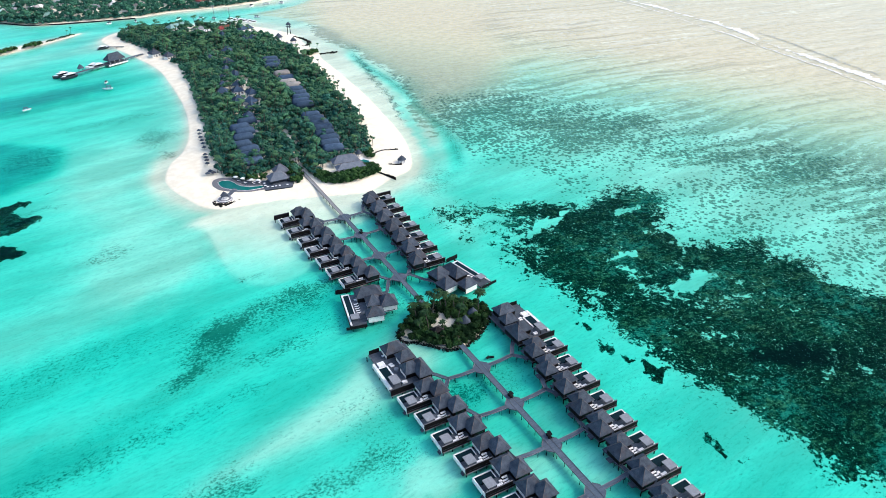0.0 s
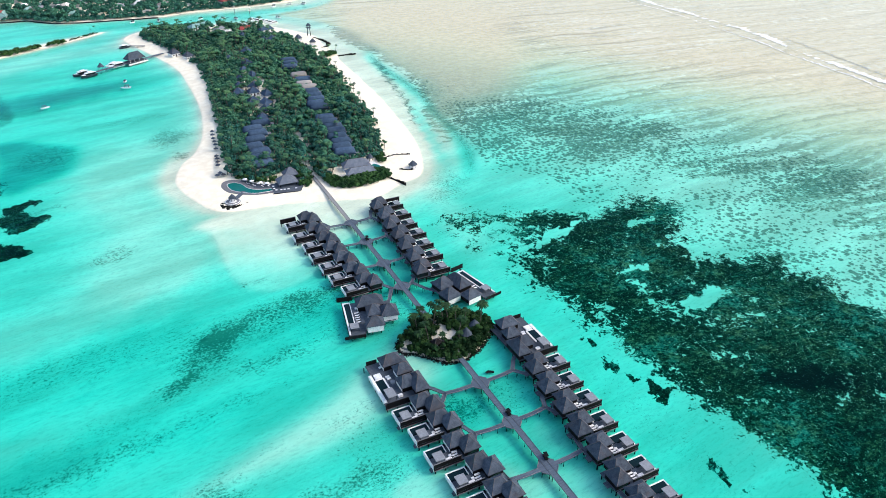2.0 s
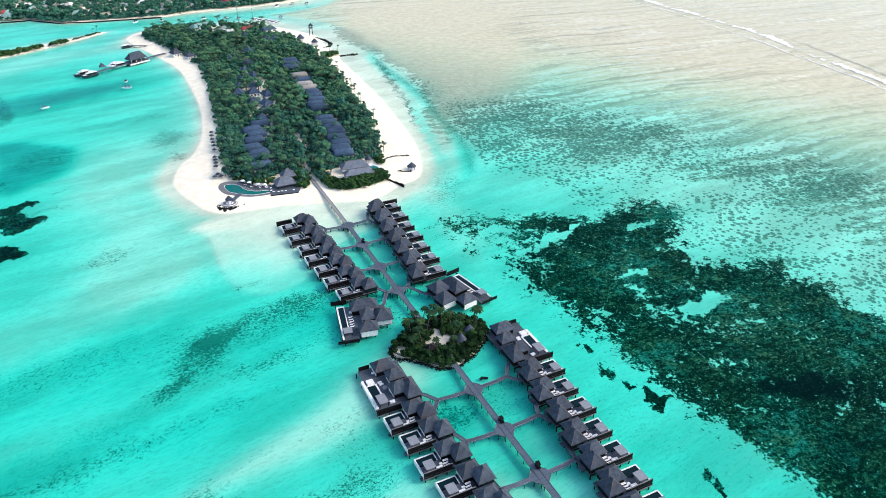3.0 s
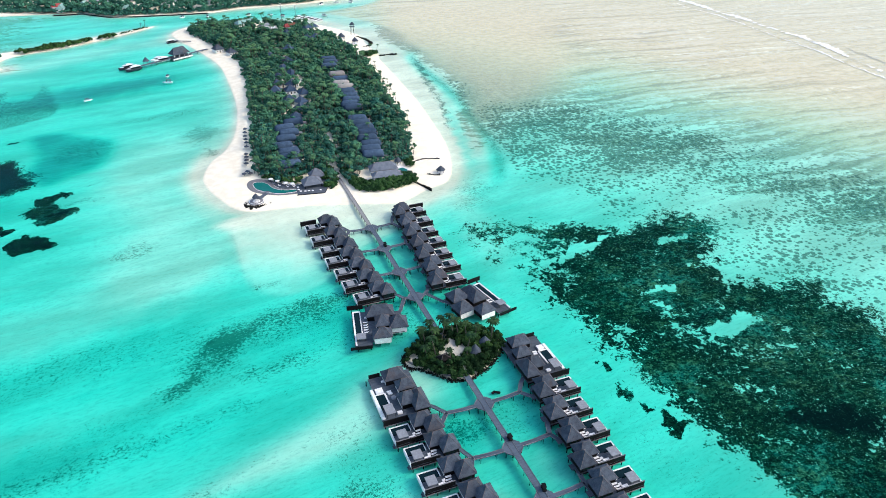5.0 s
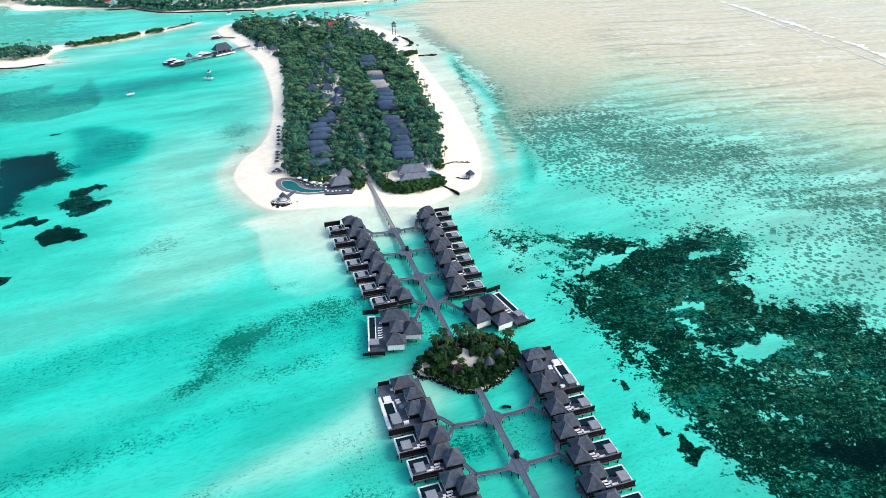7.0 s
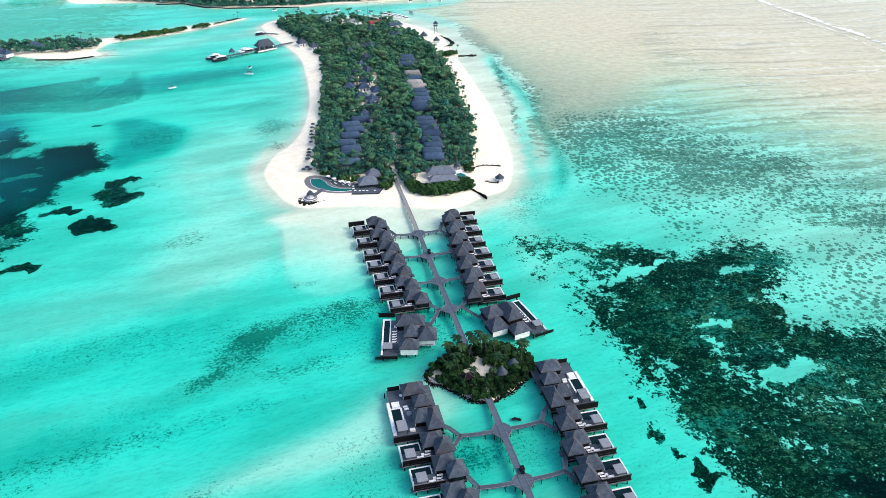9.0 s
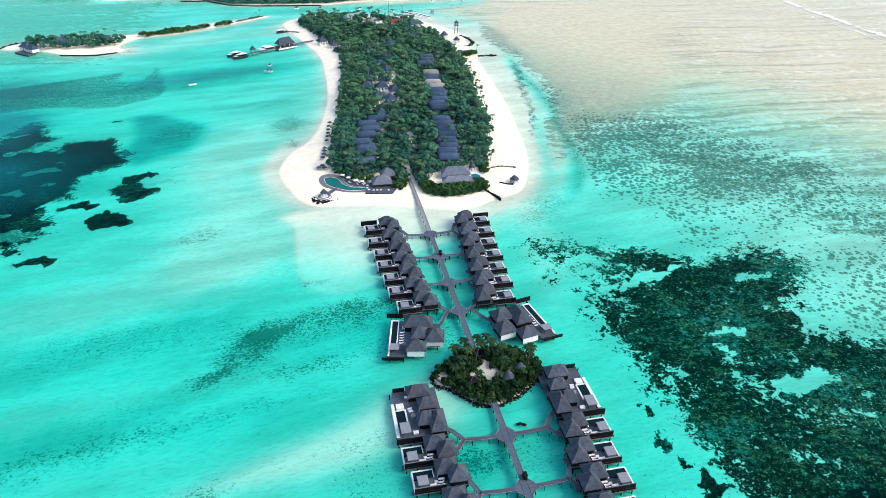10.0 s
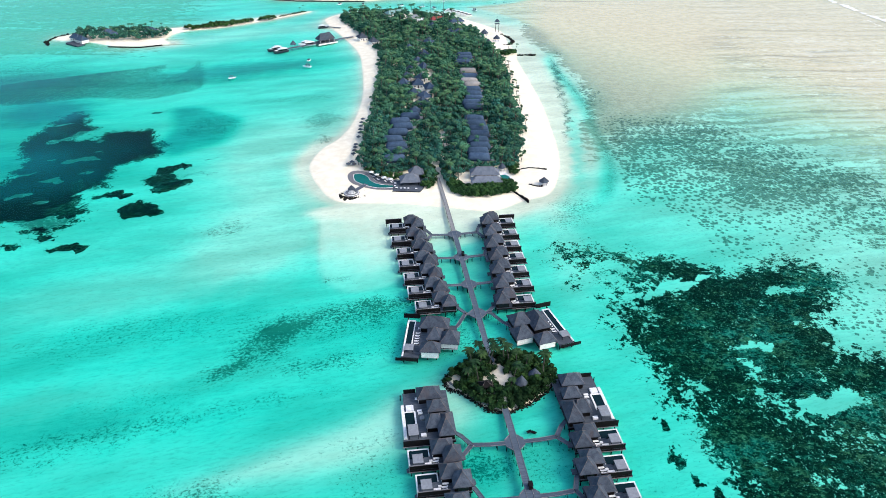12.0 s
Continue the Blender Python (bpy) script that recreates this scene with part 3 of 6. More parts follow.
MEADOWS = [(24, 238, 17, 9, 45, 0.46), (13, 228, 9, 4, 20, 0.42), (48, 226, 17, 5, 8, 0.40), (34, 252, 17, 6, 20, 0.30), (38, 236, 42, 24, 12, 0.20), (60, 256, 40, 13, 8, 0.40), (10, 166, 14, 8, 10, 0.34), (30, 150, 40, 8, 6, 0.34), (-20, 215, 30, 10, 8, 0.26), (55, 284, 12, 2.6, -20, 0.6), (-30, 255, 60, 16, 8, 0.36),
           (46, 485, 17, 22, -20, 0.62), (48, 450, 6, 8, 0, 0.6), (22, 532, 46, 9, 5, 0.48), (-30, 484, 24, 28, 0, 0.55), (-26, 407, 13, 4, 5, 0.55), (0, 338, 16, 9, 30, 0.5), (100, 168, 12, 8, 0, 0.62), (-60, 190, 60, 10, 8, 0.36), (180, 335, 14, 30, -30, 0.45), (224, 125, 20, 7, -25, 0.8), (248, 108, 30, 16, -35, 0.4), (214, 96, 18, 14, 0, 0.5), (225, 190, 16, 4, 5, 0.6)]
STREAKS = [(10, 205, 60, 5, 8, 0.32), (20, 176, 70, 4, 9, 0.26), (-10, 162, 60, 6, 8, 0.33), (20, 150, 50, 5, 8, 0.28), (228, 535, 3.4, 55, -10, 0.75), (212, 455, 3, 45, -16, 0.65), (95, 232, 30, 14, 5, 0.36), (72, 262, 20, 8, 8, 0.32), (66, 162, 14, 40, 0, 0.30),
           (122, 168, 12, 14, 0, 0.34), (190, 225, 16, 70, 0, 0.30), (160, 130, 14, 60, 5, 0.24), (100, 255, 10, 24, 0, 0.3), (-210, 610, 80, 60, 0, 0.5)]


def sheet(name, material, height, label, category):
    """A level sheet out to the horizon, fine where the walk passes over it."""
    def spread(a, b, near):
        core = np.arange(a, b, near)
        out = 40 * 1.35 ** np.arange(17)
        return np.concatenate([(a - np.cumsum(out))[::-1], core, b + np.cumsum(out)])
    xs, ys = spread(-270, 700, 2.5), spread(20, 900, 2.5)
    x, y = np.meshgrid(xs, ys)
    f = relief(x.ravel(), y.ravel())
    z = f["z"] if height is None else np.full(x.size, height)
    nx, ny = len(xs), len(ys)
    i = (np.arange(ny - 1)[:, None] * nx + np.arange(nx - 1)).ravel()
    data = bpy.data.meshes.new(name)
    data.from_pydata(np.stack([x.ravel(), y.ravel(), z], 1).tolist(), [], np.stack([i, i + 1, i + 1 + nx, i + nx], 1).tolist())
    for k in ("depth",) if height is not None else ("reef", "grass", "speck", "flat", "land", "bed", "bars"):
        data.attributes.new(k, "FLOAT", "POINT").data.foreach_set("value", f[k].astype(np.float32))
    data.shade_smooth()
    data.materials.append(material)
    return tagged(new(name, data), label, category, kind="structure")


sheet("ground", SEA_FLOOR, None, "pale coral sand, beaches and dark reef under clear water", "sea floor")
sheet("water", WATER, 0.0, "clear shallow turquoise lagoon water with small ripples", "water")
SAND_Z = 1.2

# ---- walkways over the water ----
JETTY_X, DECK_Z, WALK_Z = 113.4, 2.0, 1.6
HUBS = [313.6, 291.8, 269.0, 247.2, 175.1, 152.7, 130.3, 107.9, 85.5]


def strip(line, width, z0, z1):
    """A flat walkway along a bent line."""
    p = [Vector((*q, 0)) for q in line]
    side = []
    for i in range(len(p)):
        d = (p[min(i + 1, len(p) - 1)] - p[max(i - 1, 0)]).normalized()
        side.append(Vector((-d.y, d.x, 0)) * width / 2)
    left, right = [a + s for a, s in zip(p, side)], [a - s for a, s in zip(p, side)]
    bm = bmesh.new()
    rings = [[bm.verts.new((q.x, q.y, z)) for q, z in ((l, z1), (r, z1), (r, z0), (l, z0))] for l, r in zip(left, right)]
    for a, b in zip(rings, rings[1:]):
        for k in range(4):
            bm.faces.new((a[k], a[(k + 1) % 4], b[(k + 1) % 4], b[k]))
    bm.faces.new(rings[0][::-1]), bm.faces.new(rings[-1])
    return bm, left, right


def walkway(name, line, width, label, posts=4.0, rail=True, boards=WALKWAY, beam=0.10):
    top = thing(name, label, "walkway", "walkways")
    bm, left, right = strip(line, width, WALK_Z - 0.28, WALK_Z)
    part("deck", bm, boards, top)
    for edge in (left, right):
        part("edge_beam", rods([[(q.x, q.y, WALK_Z + 0.1) for q in edge]], beam), CAP if rail else DARK_WOOD, top, "paler edge beam")
    run = 0.0
    for a, b in zip(line, line[1:]):
        d = Vector(b) - Vector(a)
        n = max(1, round(d.length / posts))
        for k in range(n):
            c = Vector(a) + d * (k + 0.5) / n
            s = Vector((-d.y, d.x)).normalized() * (width / 2 - 0.15)
            for q in (c + s, c - s):
                part("stilt", frustum(q.x, q.y, -1.0, WALK_Z - 0.25, 0.11, 0.10, 6), POST, top)
    return top


def hub(y, r=3.5):
    top = thing("walkway_hub", "octagonal weathered timber deck where walkways meet", "walkway hub", "walkway hubs")
    pts = [(JETTY_X + r * math.cos(k * math.tau / 8 + math.pi / 8), y + r * math.sin(k * math.tau / 8 + math.pi / 8)) for k in range(8)]
    part("deck", prism(pts, WALK_Z - 0.3, WALK_Z + 0.012), WALKWAY, top)
    for k in (0, 2, 4, 6):
        part("edge_beam", rods([[(*pts[k], WALK_Z + 0.1), (*pts[k + 1], WALK_Z + 0.1)]], 0.13), CAP, top)
    for p in pts:
        part("stilt", frustum(JETTY_X + (p[0] - JETTY_X) * 0.9, y + (p[1] - y) * 0.9, -1.0, WALK_Z - 0.3, 0.16, 0.15, 6), POST, top)


walkway("jetty", [(JETTY_X, 216), (JETTY_X, 260), (JETTY_X, 316)], 2.2, "long weathered grey timber jetty between villas and beach")
walkway("jetty", [(JETTY_X, 317), (JETTY_X, 350), (JETTY_X - 0.4, 380)], 1.9, "narrow pale timber jetty from the villas to the beach", 5.0, boards=PALE_BOARDS, beam=0.09)
walkway("jetty", [(JETTY_X, 60), (JETTY_X, 120), (JETTY_X, 194)], 2.2, "long weathered grey timber jetty to the wooded islet")
for y in HUBS:
    hub(y)


# ---- over-water villas ----
def lounger(x, y, z, turn):
    top = thing("sun_lounger", "white cushioned sun lounger on a villa deck", "lounger", "sun loungers", pose(x, y, z, 0, 0, turn))
    part("frame", box(-0.35, -1.0, 0.15, 0.35, 1.0, 0.28, 0.03), DARK_WOOD, top)
    part("mattress", box(-0.33, -0.95, 0.28, 0.33, 0.45, 0.42, 0.04), CUSHION, top)
    bm = box(-0.33, 0, 0, 0.33, 0.65, 0.12, 0.04)
    bm.transform(pose(0, 0.45, 0.3, 35))
    part("backrest", bm, CUSHION, top)
    for sx in (-0.3, 0.3):
        for sy in (-0.85, 0.85):
            part("leg", box(sx - 0.04, sy - 0.04, 0, sx + 0.04, sy + 0.04, 0.15), DARK_WOOD, top)
    return top


def pavilion(top, s, u0, v0, u1, v1, eave, ridge, along="x", short=0.35, over=0.55, white=()):
    """A walled room under a hip roof; white: its sides with pale screens instead of dark timber."""
    part("wall", box(s * (u0 + over), v0 + over, DECK_Z, s * (u1 - over), v1 - over, eave - 0.2), DARK_WOOD, top, "dark timber wall")
    for side in white:
        if side == "front":
            bm = box(s * (u0 + over + 0.1), v0 + over - 0.08, DECK_Z - 0.6, s * (u1 - over - 0.1), v0 + over - 0.01, eave - 0.25)
        elif side == "outer":
            bm = box(s * (u1 - over + 0.01), v0 + over + 0.3, DECK_Z + 0.1, s * (u1 - over + 0.1), v1 - over - 0.3, eave - 0.4)
        else:
            bm = box(s * (u0 + over - 0.1), v0 + over + 0.3, DECK_Z + 0.1, s * (u0 + over - 0.01), v1 - over - 0.3, eave - 0.4)
        part("screen", bm, WHITE, top, "white rendered panel")
    roofed(top, s * u0, v0, s * u1, v1, eave, ridge, along, short)


def piles(top, s, places):
    for u, v in places:
        part("stilt", frustum(s * u, v, -1.6, DECK_Z - 0.3, 0.2, 0.2, 6), POST, top)


def sala(top, s, u0, v0, u1, v1, z):
    part("canopy", box(s * u0, v0, z, s * u1, v1, z + 0.2, 0.05), CANVAS, top, "flat pale canvas shade")
    for u in (u0 + 0.2, u1 - 0.2):
        for v in (v0 + 0.2, v1 - 0.2):
            part("canopy_post", box(s * u - 0.07, v - 0.07, DECK_Z, s * u + 0.07, v + 0.07, z), DARK_WOOD, top)


def basin(top, s, u0, v0, u1, v1, rim=0.45, inner=True):
    """A plunge pool with a white rim and dark water."""
    z = DECK_Z
    bm = box(s * u0, v0, z - 1.2, s * u1, v1, z + 0.10)
    part("pool_water", bm, POOL, top, "dark still pool water")
    part("pool_rim", box(s * u1, v0 - rim, z - 1.3, s * (u1 + rim), v1 + rim, z + 0.28, 0.04), WHITE, top, "white pool edge")
    part("pool_rim", box(s * u0, v1, z - 1.3, s * u1, v1 + rim, z + 0.28, 0.04), WHITE, top, "white pool edge")
    if inner:
        part("pool_rim", box(s * (u0 - rim * 0.7), v0, z - 1.3, s * u0, v1 + rim, z + 0.28, 0.04), WHITE, top, "white pool edge")


def pool_villa(s):
    """A villa with two roofs, a deck, a plunge pool and a shade; s: the side of the walkway on which it stands."""
    top = thing("water_villa", "grey-roofed timber villa on piles with a dark plunge pool", "villa", "water villas")
    part("deck", box(0.4 * s, 0.1, DECK_Z - 0.35, 12.2 * s, 8.2, DECK_Z), DECK, top)
    part("deck", box(12.2 * s, 0.1, DECK_Z - 0.35, 17.0 * s, 4.6, DECK_Z), DECK, top)
    part("fascia", box(0.3 * s, -0.02, DECK_Z - 0.9, 17.3 * s, 0.1, DECK_Z - 0.3), DARK_WOOD, top)
    part("deck_trim", box(7.0 * s, -0.22, DECK_Z - 1.0, 17.4 * s, -0.03, DECK_Z - 0.8), CAP, top, "pale trim board")
    part("screen_wall", box(7.2 * s, 0.1, DECK_Z - 0.3, 17.3 * s, 0.3, DECK_Z + 1.7), DARK_WOOD, top, "tall dark slatted privacy wall")
    part("screen_cap", box(7.2 * s, 0.04, DECK_Z + 1.7, 17.3 * s, 0.36, DECK_Z + 1.78), CAP, top)
    basin(top, s, 10.6, 4.9, 16.85, 7.9)
    part("pool_rim", box(16.85 * s, 0.3, DECK_Z - 1.3, 17.3 * s, 4.45, DECK_Z + 0.28, 0.04), WHITE, top, "white pool edge")
    sala(top, s, 12.6, 0.8, 16.0, 4.6, DECK_Z + 2.0)
    pavilion(top, s, 2.3, 3.6, 9.8, 10.1, DECK_Z + 2.4, DECK_Z + 5.6, "x", 0.3, white=("outer",))
    pavilion(top, s, 0.0, -0.3, 6.4, 6.6, DECK_Z + 2.5, DECK_Z + 6.2, "y", 0.12)
    part("link_roof", box(2.4 * s, 6.3, DECK_Z + 2.3, 6.0 * s, 8.2, DECK_Z + 2.6), SHINGLE, top)
    part("window", box(1.5 * s, 0.2, DECK_Z + 0.4, 5.0 * s, 0.24, DECK_Z + 2.0), GLASSY, top)
    part("side_table", box(9.6 * s, 2.5, DECK_Z, 10.6 * s, 3.3, DECK_Z + 0.45, 0.03), CUSHION, top)
    part("day_bed", box(10.0 * s, 0.7, DECK_Z, 12.2 * s, 2.1, DECK_Z + 0.6, 0.06), CUSHION, top, "white cushioned day bed")
    part("sofa", box(7.2 * s, 3.2, DECK_Z, 9.4 * s, 4.0, DECK_Z + 0.7, 0.05), DARK_WOOD, top)
    part("sofa_cushion", box(7.3 * s, 3.1, DECK_Z + 0.4, 9.3 * s, 3.75, DECK_Z + 0.78, 0.05), CUSHION, top)
    part("planter", box(9.9 * s, 7.0, DECK_Z, 10.25 * s, 8.1, DECK_Z + 0.8, 0.04), DARK_WOOD, top)
    part("water_steps", box(17.3 * s, 0.6, 0.2, 18.1 * s, 2.0, 0.5), DECK, top)
    part("water_steps", box(17.2 * s, 0.6, 0.8, 17.7 * s, 2.0, 1.1), DECK, top)
    part("porch", box(-1.2 * s, 2.4, DECK_Z - 0.4, 0.5 * s, 4.6, DECK_Z - 0.05), DECK, top)
    piles(top, s, [(u, v) for u in (1, 5, 9, 13, 16.6) for v in (0.5, 4.2, 7.8)])
    return top


def villa_at(make, made, s, x_outer, y, length=17.3):
    """Places a villa by its outer edge and front, copying the first of its kind and side."""
    m = pose(x_outer - s * length, y, 0)
    if (make, s) in made:
        top = copy_thing(made[make, s], m)
    else:
        top = made[make, s] = make(s)
        top.matrix_basis = m
    return top


def back_screen(s, x, y):
    top = thing("privacy_screen", "long dark timber privacy screen on piles beside a villa pool", "screen", "privacy screens")
    part("panel", box(x, y, DECK_Z - 0.7, x - s * 8.2, y + 0.25, DECK_Z + 1.9), DARK_WOOD, top)
    part("screen_cap", box(x, y - 0.06, DECK_Z + 1.9, x - s * 8.2, y + 0.31, DECK_Z + 2.0), CAP, top)
    for k in (0.5, 4.0, 7.6):
        part("stilt", frustum(x - s * k, y + 0.12, -1.4, DECK_Z - 0.7, 0.15, 0.15, 6), POST, top)


back_screen(-1, 80.0, 328.6)
back_screen(1, 146.4, 326.0)
made = {}
WEST_ROW = [(318.8, 81.5), (306.0, 81.7), (294.4, 83.4), (283.6, 83.6), (272.4, 85.0), (261.4, 85.8), (250.0, 88.0), (167.3, 77.6), (156.9, 79.2), (145.2, 79.6), (133.6, 81.8), (122.4, 82.4), (111.3, 84.4), (100.2, 85.0), (89.0, 87.0)]
EAST_ROW = [(317.2, 145.0), (305.6, 144.4), (294.6, 143.0), (283.4, 142.8), (272.2, 141.4), (260.8, 140.9), (249.0, 138.8), (167.8, 148.8), (156.8, 147.0), (145.7, 146.8), (134.4, 145.1), (123.2, 144.6), (112.0, 143.4), (100.8, 142.8), (89.6, 141.4)]
for s, row in ((-1, WEST_ROW), (1, EAST_ROW)):
    for y, x in row:
        villa_at(pool_villa, made, s, x, y)
        for k in range(2):
            lounger(x - s * (8.6 + 0.1 * k), y + 1.3 + 1.1 * k, DECK_Z, 90 * s)


def long_villa(s):
    """The two-bedroom villa beside the islet: four roofs in a row and a lap pool."""
    top = thing("large_water_villa", "large grey-roofed villa on piles with a lap pool", "villa", "large villas")
    part("deck", box(0.4 * s, 0.1, DECK_Z - 0.35, 16.2 * s, 24.4, DECK_Z), DECK, top)
    part("deck", box(16.2 * s, 0.1, DECK_Z - 0.35, 17.6 * s, 2.2, DECK_Z), DECK, top)
    part("fascia", box(0.3 * s, -0.05, DECK_Z - 0.9, 17.8 * s, 0.1, DECK_Z - 0.3), DARK_WOOD, top)
    part("screen_wall", box(8.6 * s, -0.2, DECK_Z - 0.9, 17.8 * s, 0.0, DECK_Z + 1.6), DARK_WOOD, top, "tall dark slatted privacy wall")
    part("deck_trim", box(8.6 * s, -0.42, DECK_Z - 1.1, 17.9 * s, -0.22, DECK_Z - 0.9), CAP, top)
    part("screen_wall", box(11.5 * s, 24.2, DECK_Z - 0.5, 15.8 * s, 24.4, DECK_Z + 1.8), DARK_WOOD, top, "tall dark slatted privacy wall")
    part("pool_water", box(13.0 * s, 7.0, DECK_Z - 1.0, 16.2 * s, 14.4, DECK_Z + 0.10), POOL, top, "dark still pool water")
    part("pool_rim", box(16.2 * s, 2.2, DECK_Z - 1.3, 17.3 * s, 18.2, DECK_Z + 0.28, 0.05), WHITE, top, "white pool edge")
    part("pool_rim", box(12.4 * s, 7.0, DECK_Z - 0.5, 13.0 * s, 14.4, DECK_Z + 0.28, 0.05), WHITE, top, "white pool edge")
    part("pool_rim", box(12.4 * s, 14.4, DECK_Z - 0.5, 16.2 * s, 14.9, DECK_Z + 0.28, 0.05), WHITE, top, "white pool edge")
    part("day_bed", box(12.9 * s, 15.0, DECK_Z, 15.6 * s, 17.6, DECK_Z + 0.7, 0.05), CUSHION, top, "white day bed")
    sala(top, s, 12.4, 2.0, 15.8, 7.0, DECK_Z + 1.9)
    for k in range(2):
        part("lounge_chair", box((10.0 + 0.2 * k) * s, 13.2 + 1.2 * k, DECK_Z, (11.6 + 0.2 * k) * s, 14.0 + 1.2 * k, DECK_Z + 0.5, 0.06), CUSHION, top, "white cushioned lounge chair")
    part("sofa", box(9.6 * s, 19.6, DECK_Z, 10.5 * s, 22.6, DECK_Z + 0.75, 0.06), CUSHION, top, "white cushioned deck sofa")
    part("side_table", box(11.1 * s, 20.4, DECK_Z, 12.0 * s, 21.4, DECK_Z + 0.4, 0.04), CUSHION, top)
    part("dining_set", box(9.8 * s, 2.6, DECK_Z, 11.6 * s, 3.8, DECK_Z + 0.75, 0.05), CUSHION, top, "pale dining table")
    part("umbrella_table", frustum(10.4 * s, 11.0, DECK_Z, DECK_Z + 0.8, 0.9, 0.9, 12), CANVAS, top)
    pavilion(top, s, 0.0, 0.0, 6.0, 10.8, DECK_Z + 2.5, DECK_Z + 6.2, "y", 0.15)
    pavilion(top, s, 3.2, 4.0, 9.8, 10.8, DECK_Z + 2.45, DECK_Z + 5.6, "x", 0.4, white=("outer",))
    pavilion(top, s, 1.6, 11.4, 8.4, 17.2, DECK_Z + 2.5, DECK_Z + 5.4, "x", 0.35, white=("outer",))
    pavilion(top, s, 2.8, 17.8, 11.4, 24.2, DECK_Z + 2.5, DECK_Z + 5.6, "x", 0.35, white=("outer",))
    piles(top, s, [(u, v) for u in (1, 5, 9, 13, 17) for v in (0.5, 6, 12, 18, 23.8)])
    return top


def splayed_villa(s, roofs):
    """The villa at the end of the inner rows: four roofs round a deck, and a long pool on its outer side; u runs inwards from the outer front corner."""
    top = thing("large_water_villa", "large villa with four grey hip roofs and a long dark pool", "villa", "large villas")
    i = -s
    part("deck", box(2.2 * i, 1.0, DECK_Z - 0.35, 9.0 * i, 8.0, DECK_Z), DECK, top)
    part("deck", box(5.6 * i, 8.0, DECK_Z - 0.35, 12.0 * i, 23.6, DECK_Z), DECK, top)
    part("deck", box(12.0 * i, 7.4, DECK_Z - 0.35, 22.6 * i, 22.0, DECK_Z - 0.006), DECK, top)
    part("deck", box(9.0 * i, 3.0, DECK_Z - 0.35, 16.2 * i, 7.4, DECK_Z - 0.012), DECK, top)
    part("screen_wall", box(0.1 * i, -0.2, DECK_Z - 0.9, 8.8 * i, 0.0, DECK_Z + 0.5), DARK_WOOD, top, "dark slatted privacy wall")
    part("deck", box(0.2 * i, 0.0, DECK_Z - 0.8, 8.8 * i, 1.0, DECK_Z - 0.4), DECK, top, "lower timber landing")
    part("screen_wall", box(0.2 * i, 26.6, DECK_Z - 0.6, 7.0 * i, 26.8, DECK_Z + 1.6), DARK_WOOD, top, "tall dark slatted privacy wall")
    part("pool_water", box(2.9 * i, 7.4, DECK_Z - 1.0, 5.2 * i, 23.4, DECK_Z + 0.10), POOL, top, "dark still pool water")
    part("pool_rim", box(2.2 * i, 1.4, DECK_Z - 1.3, 2.9 * i, 24.2, DECK_Z + 0.28, 0.05), WHITE, top, "white pool edge")
    part("pool_rim", box(5.2 * i, 7.4, DECK_Z - 0.5, 5.6 * i, 24.2, DECK_Z + 0.28, 0.05), WHITE, top, "white pool edge")
    part("pool_rim", box(2.9 * i, 23.4, DECK_Z - 0.5, 5.2 * i, 24.2, DECK_Z + 0.28, 0.05), WHITE, top, "white pool edge")
    part("pool_wall", box(2.0 * i, 1.4, DECK_Z - 1.3, 2.19 * i, 26.6, DECK_Z - 0.3), DARK_WOOD, top, "dark pool tank wall")
    part("canopy", box(3.0 * i, 3.2, DECK_Z + 1.6, 6.6 * i, 7.0, DECK_Z + 1.8, 0.05), CANVAS, top, "flat pale canvas shade")
    for u in (3.2, 6.4):
        for v in (3.4, 6.8):
            part("canopy_post", box(u * i - 0.07, v - 0.07, DECK_Z, u * i + 0.07, v + 0.07, DECK_Z + 1.6), DARK_WOOD, top)
    for u0, v0, u1, v1, rise, along, short, white in roofs:
        pavilion(top, i, u0, v0, u1, v1, DECK_Z + 2.5, DECK_Z + 2.5 + rise, along, short, white=white)
    part("side_table", box(7.0 * i, 18.6, DECK_Z, 8.0 * i, 19.6, DECK_Z + 0.45, 0.03), CUSHION, top)
    piles(top, i, [(u, v) for u in (3.0, 8.4) for v in (1.6, 9, 16, 23)] + [(u, v) for u in (14, 21.5) for v in (8.5, 15, 21)] + [(12, 3.6), (15.6, 3.6)])
    return top


villa_at(long_villa, made, -1, 76.6, 178.2, 17.8)
villa_at(long_villa, made, 1, 150.2, 178.6, 17.8)
WEST_ROOFS = [(7.6, 16.2, 19.6, 23.4, 3.6, "x", 0.45, ("inner",)), (11.0, 9.2, 17.4, 16.4, 3.5, "x", 0.1, ("inner",)), (16.4, 7.0, 24.2, 14.9, 3.9, "x", 0.12, ("front", "inner")), (9.2, 1.4, 17.2, 7.4, 3.3, "x", 0.2, ("front", "inner"))]
EAST_ROOFS = [(14.2, 14.4, 22.6, 22.4, 3.6, "x", 0.2, ("inner",)), (8.2, 9.6, 15.8, 21.8, 3.5, "y", 0.4, ("inner",)), (17.2, 6.0, 25.2, 13.8, 3.9, "x", 0.12, ("front", "inner")), (10.0, 0.8, 18.0, 7.4, 3.3, "x", 0.2, ("front", "inner"))]
for s, x, y, turn, roofs in ((-1, 77.1, 222.3, -11.6, WEST_ROOFS), (1, 150.6, 222.9, 11.4, EAST_ROOFS)):
    at = pose(x, y, 0, 0, 0, turn)
    splayed_villa(s, roofs).matrix_basis = at
    for v in (9.0, 10.6, 12.2, 13.8, 15.6):
        spot = at @ Vector((-s * 7.2, v, DECK_Z))
        lounger(*spot, 90 * s + turn)
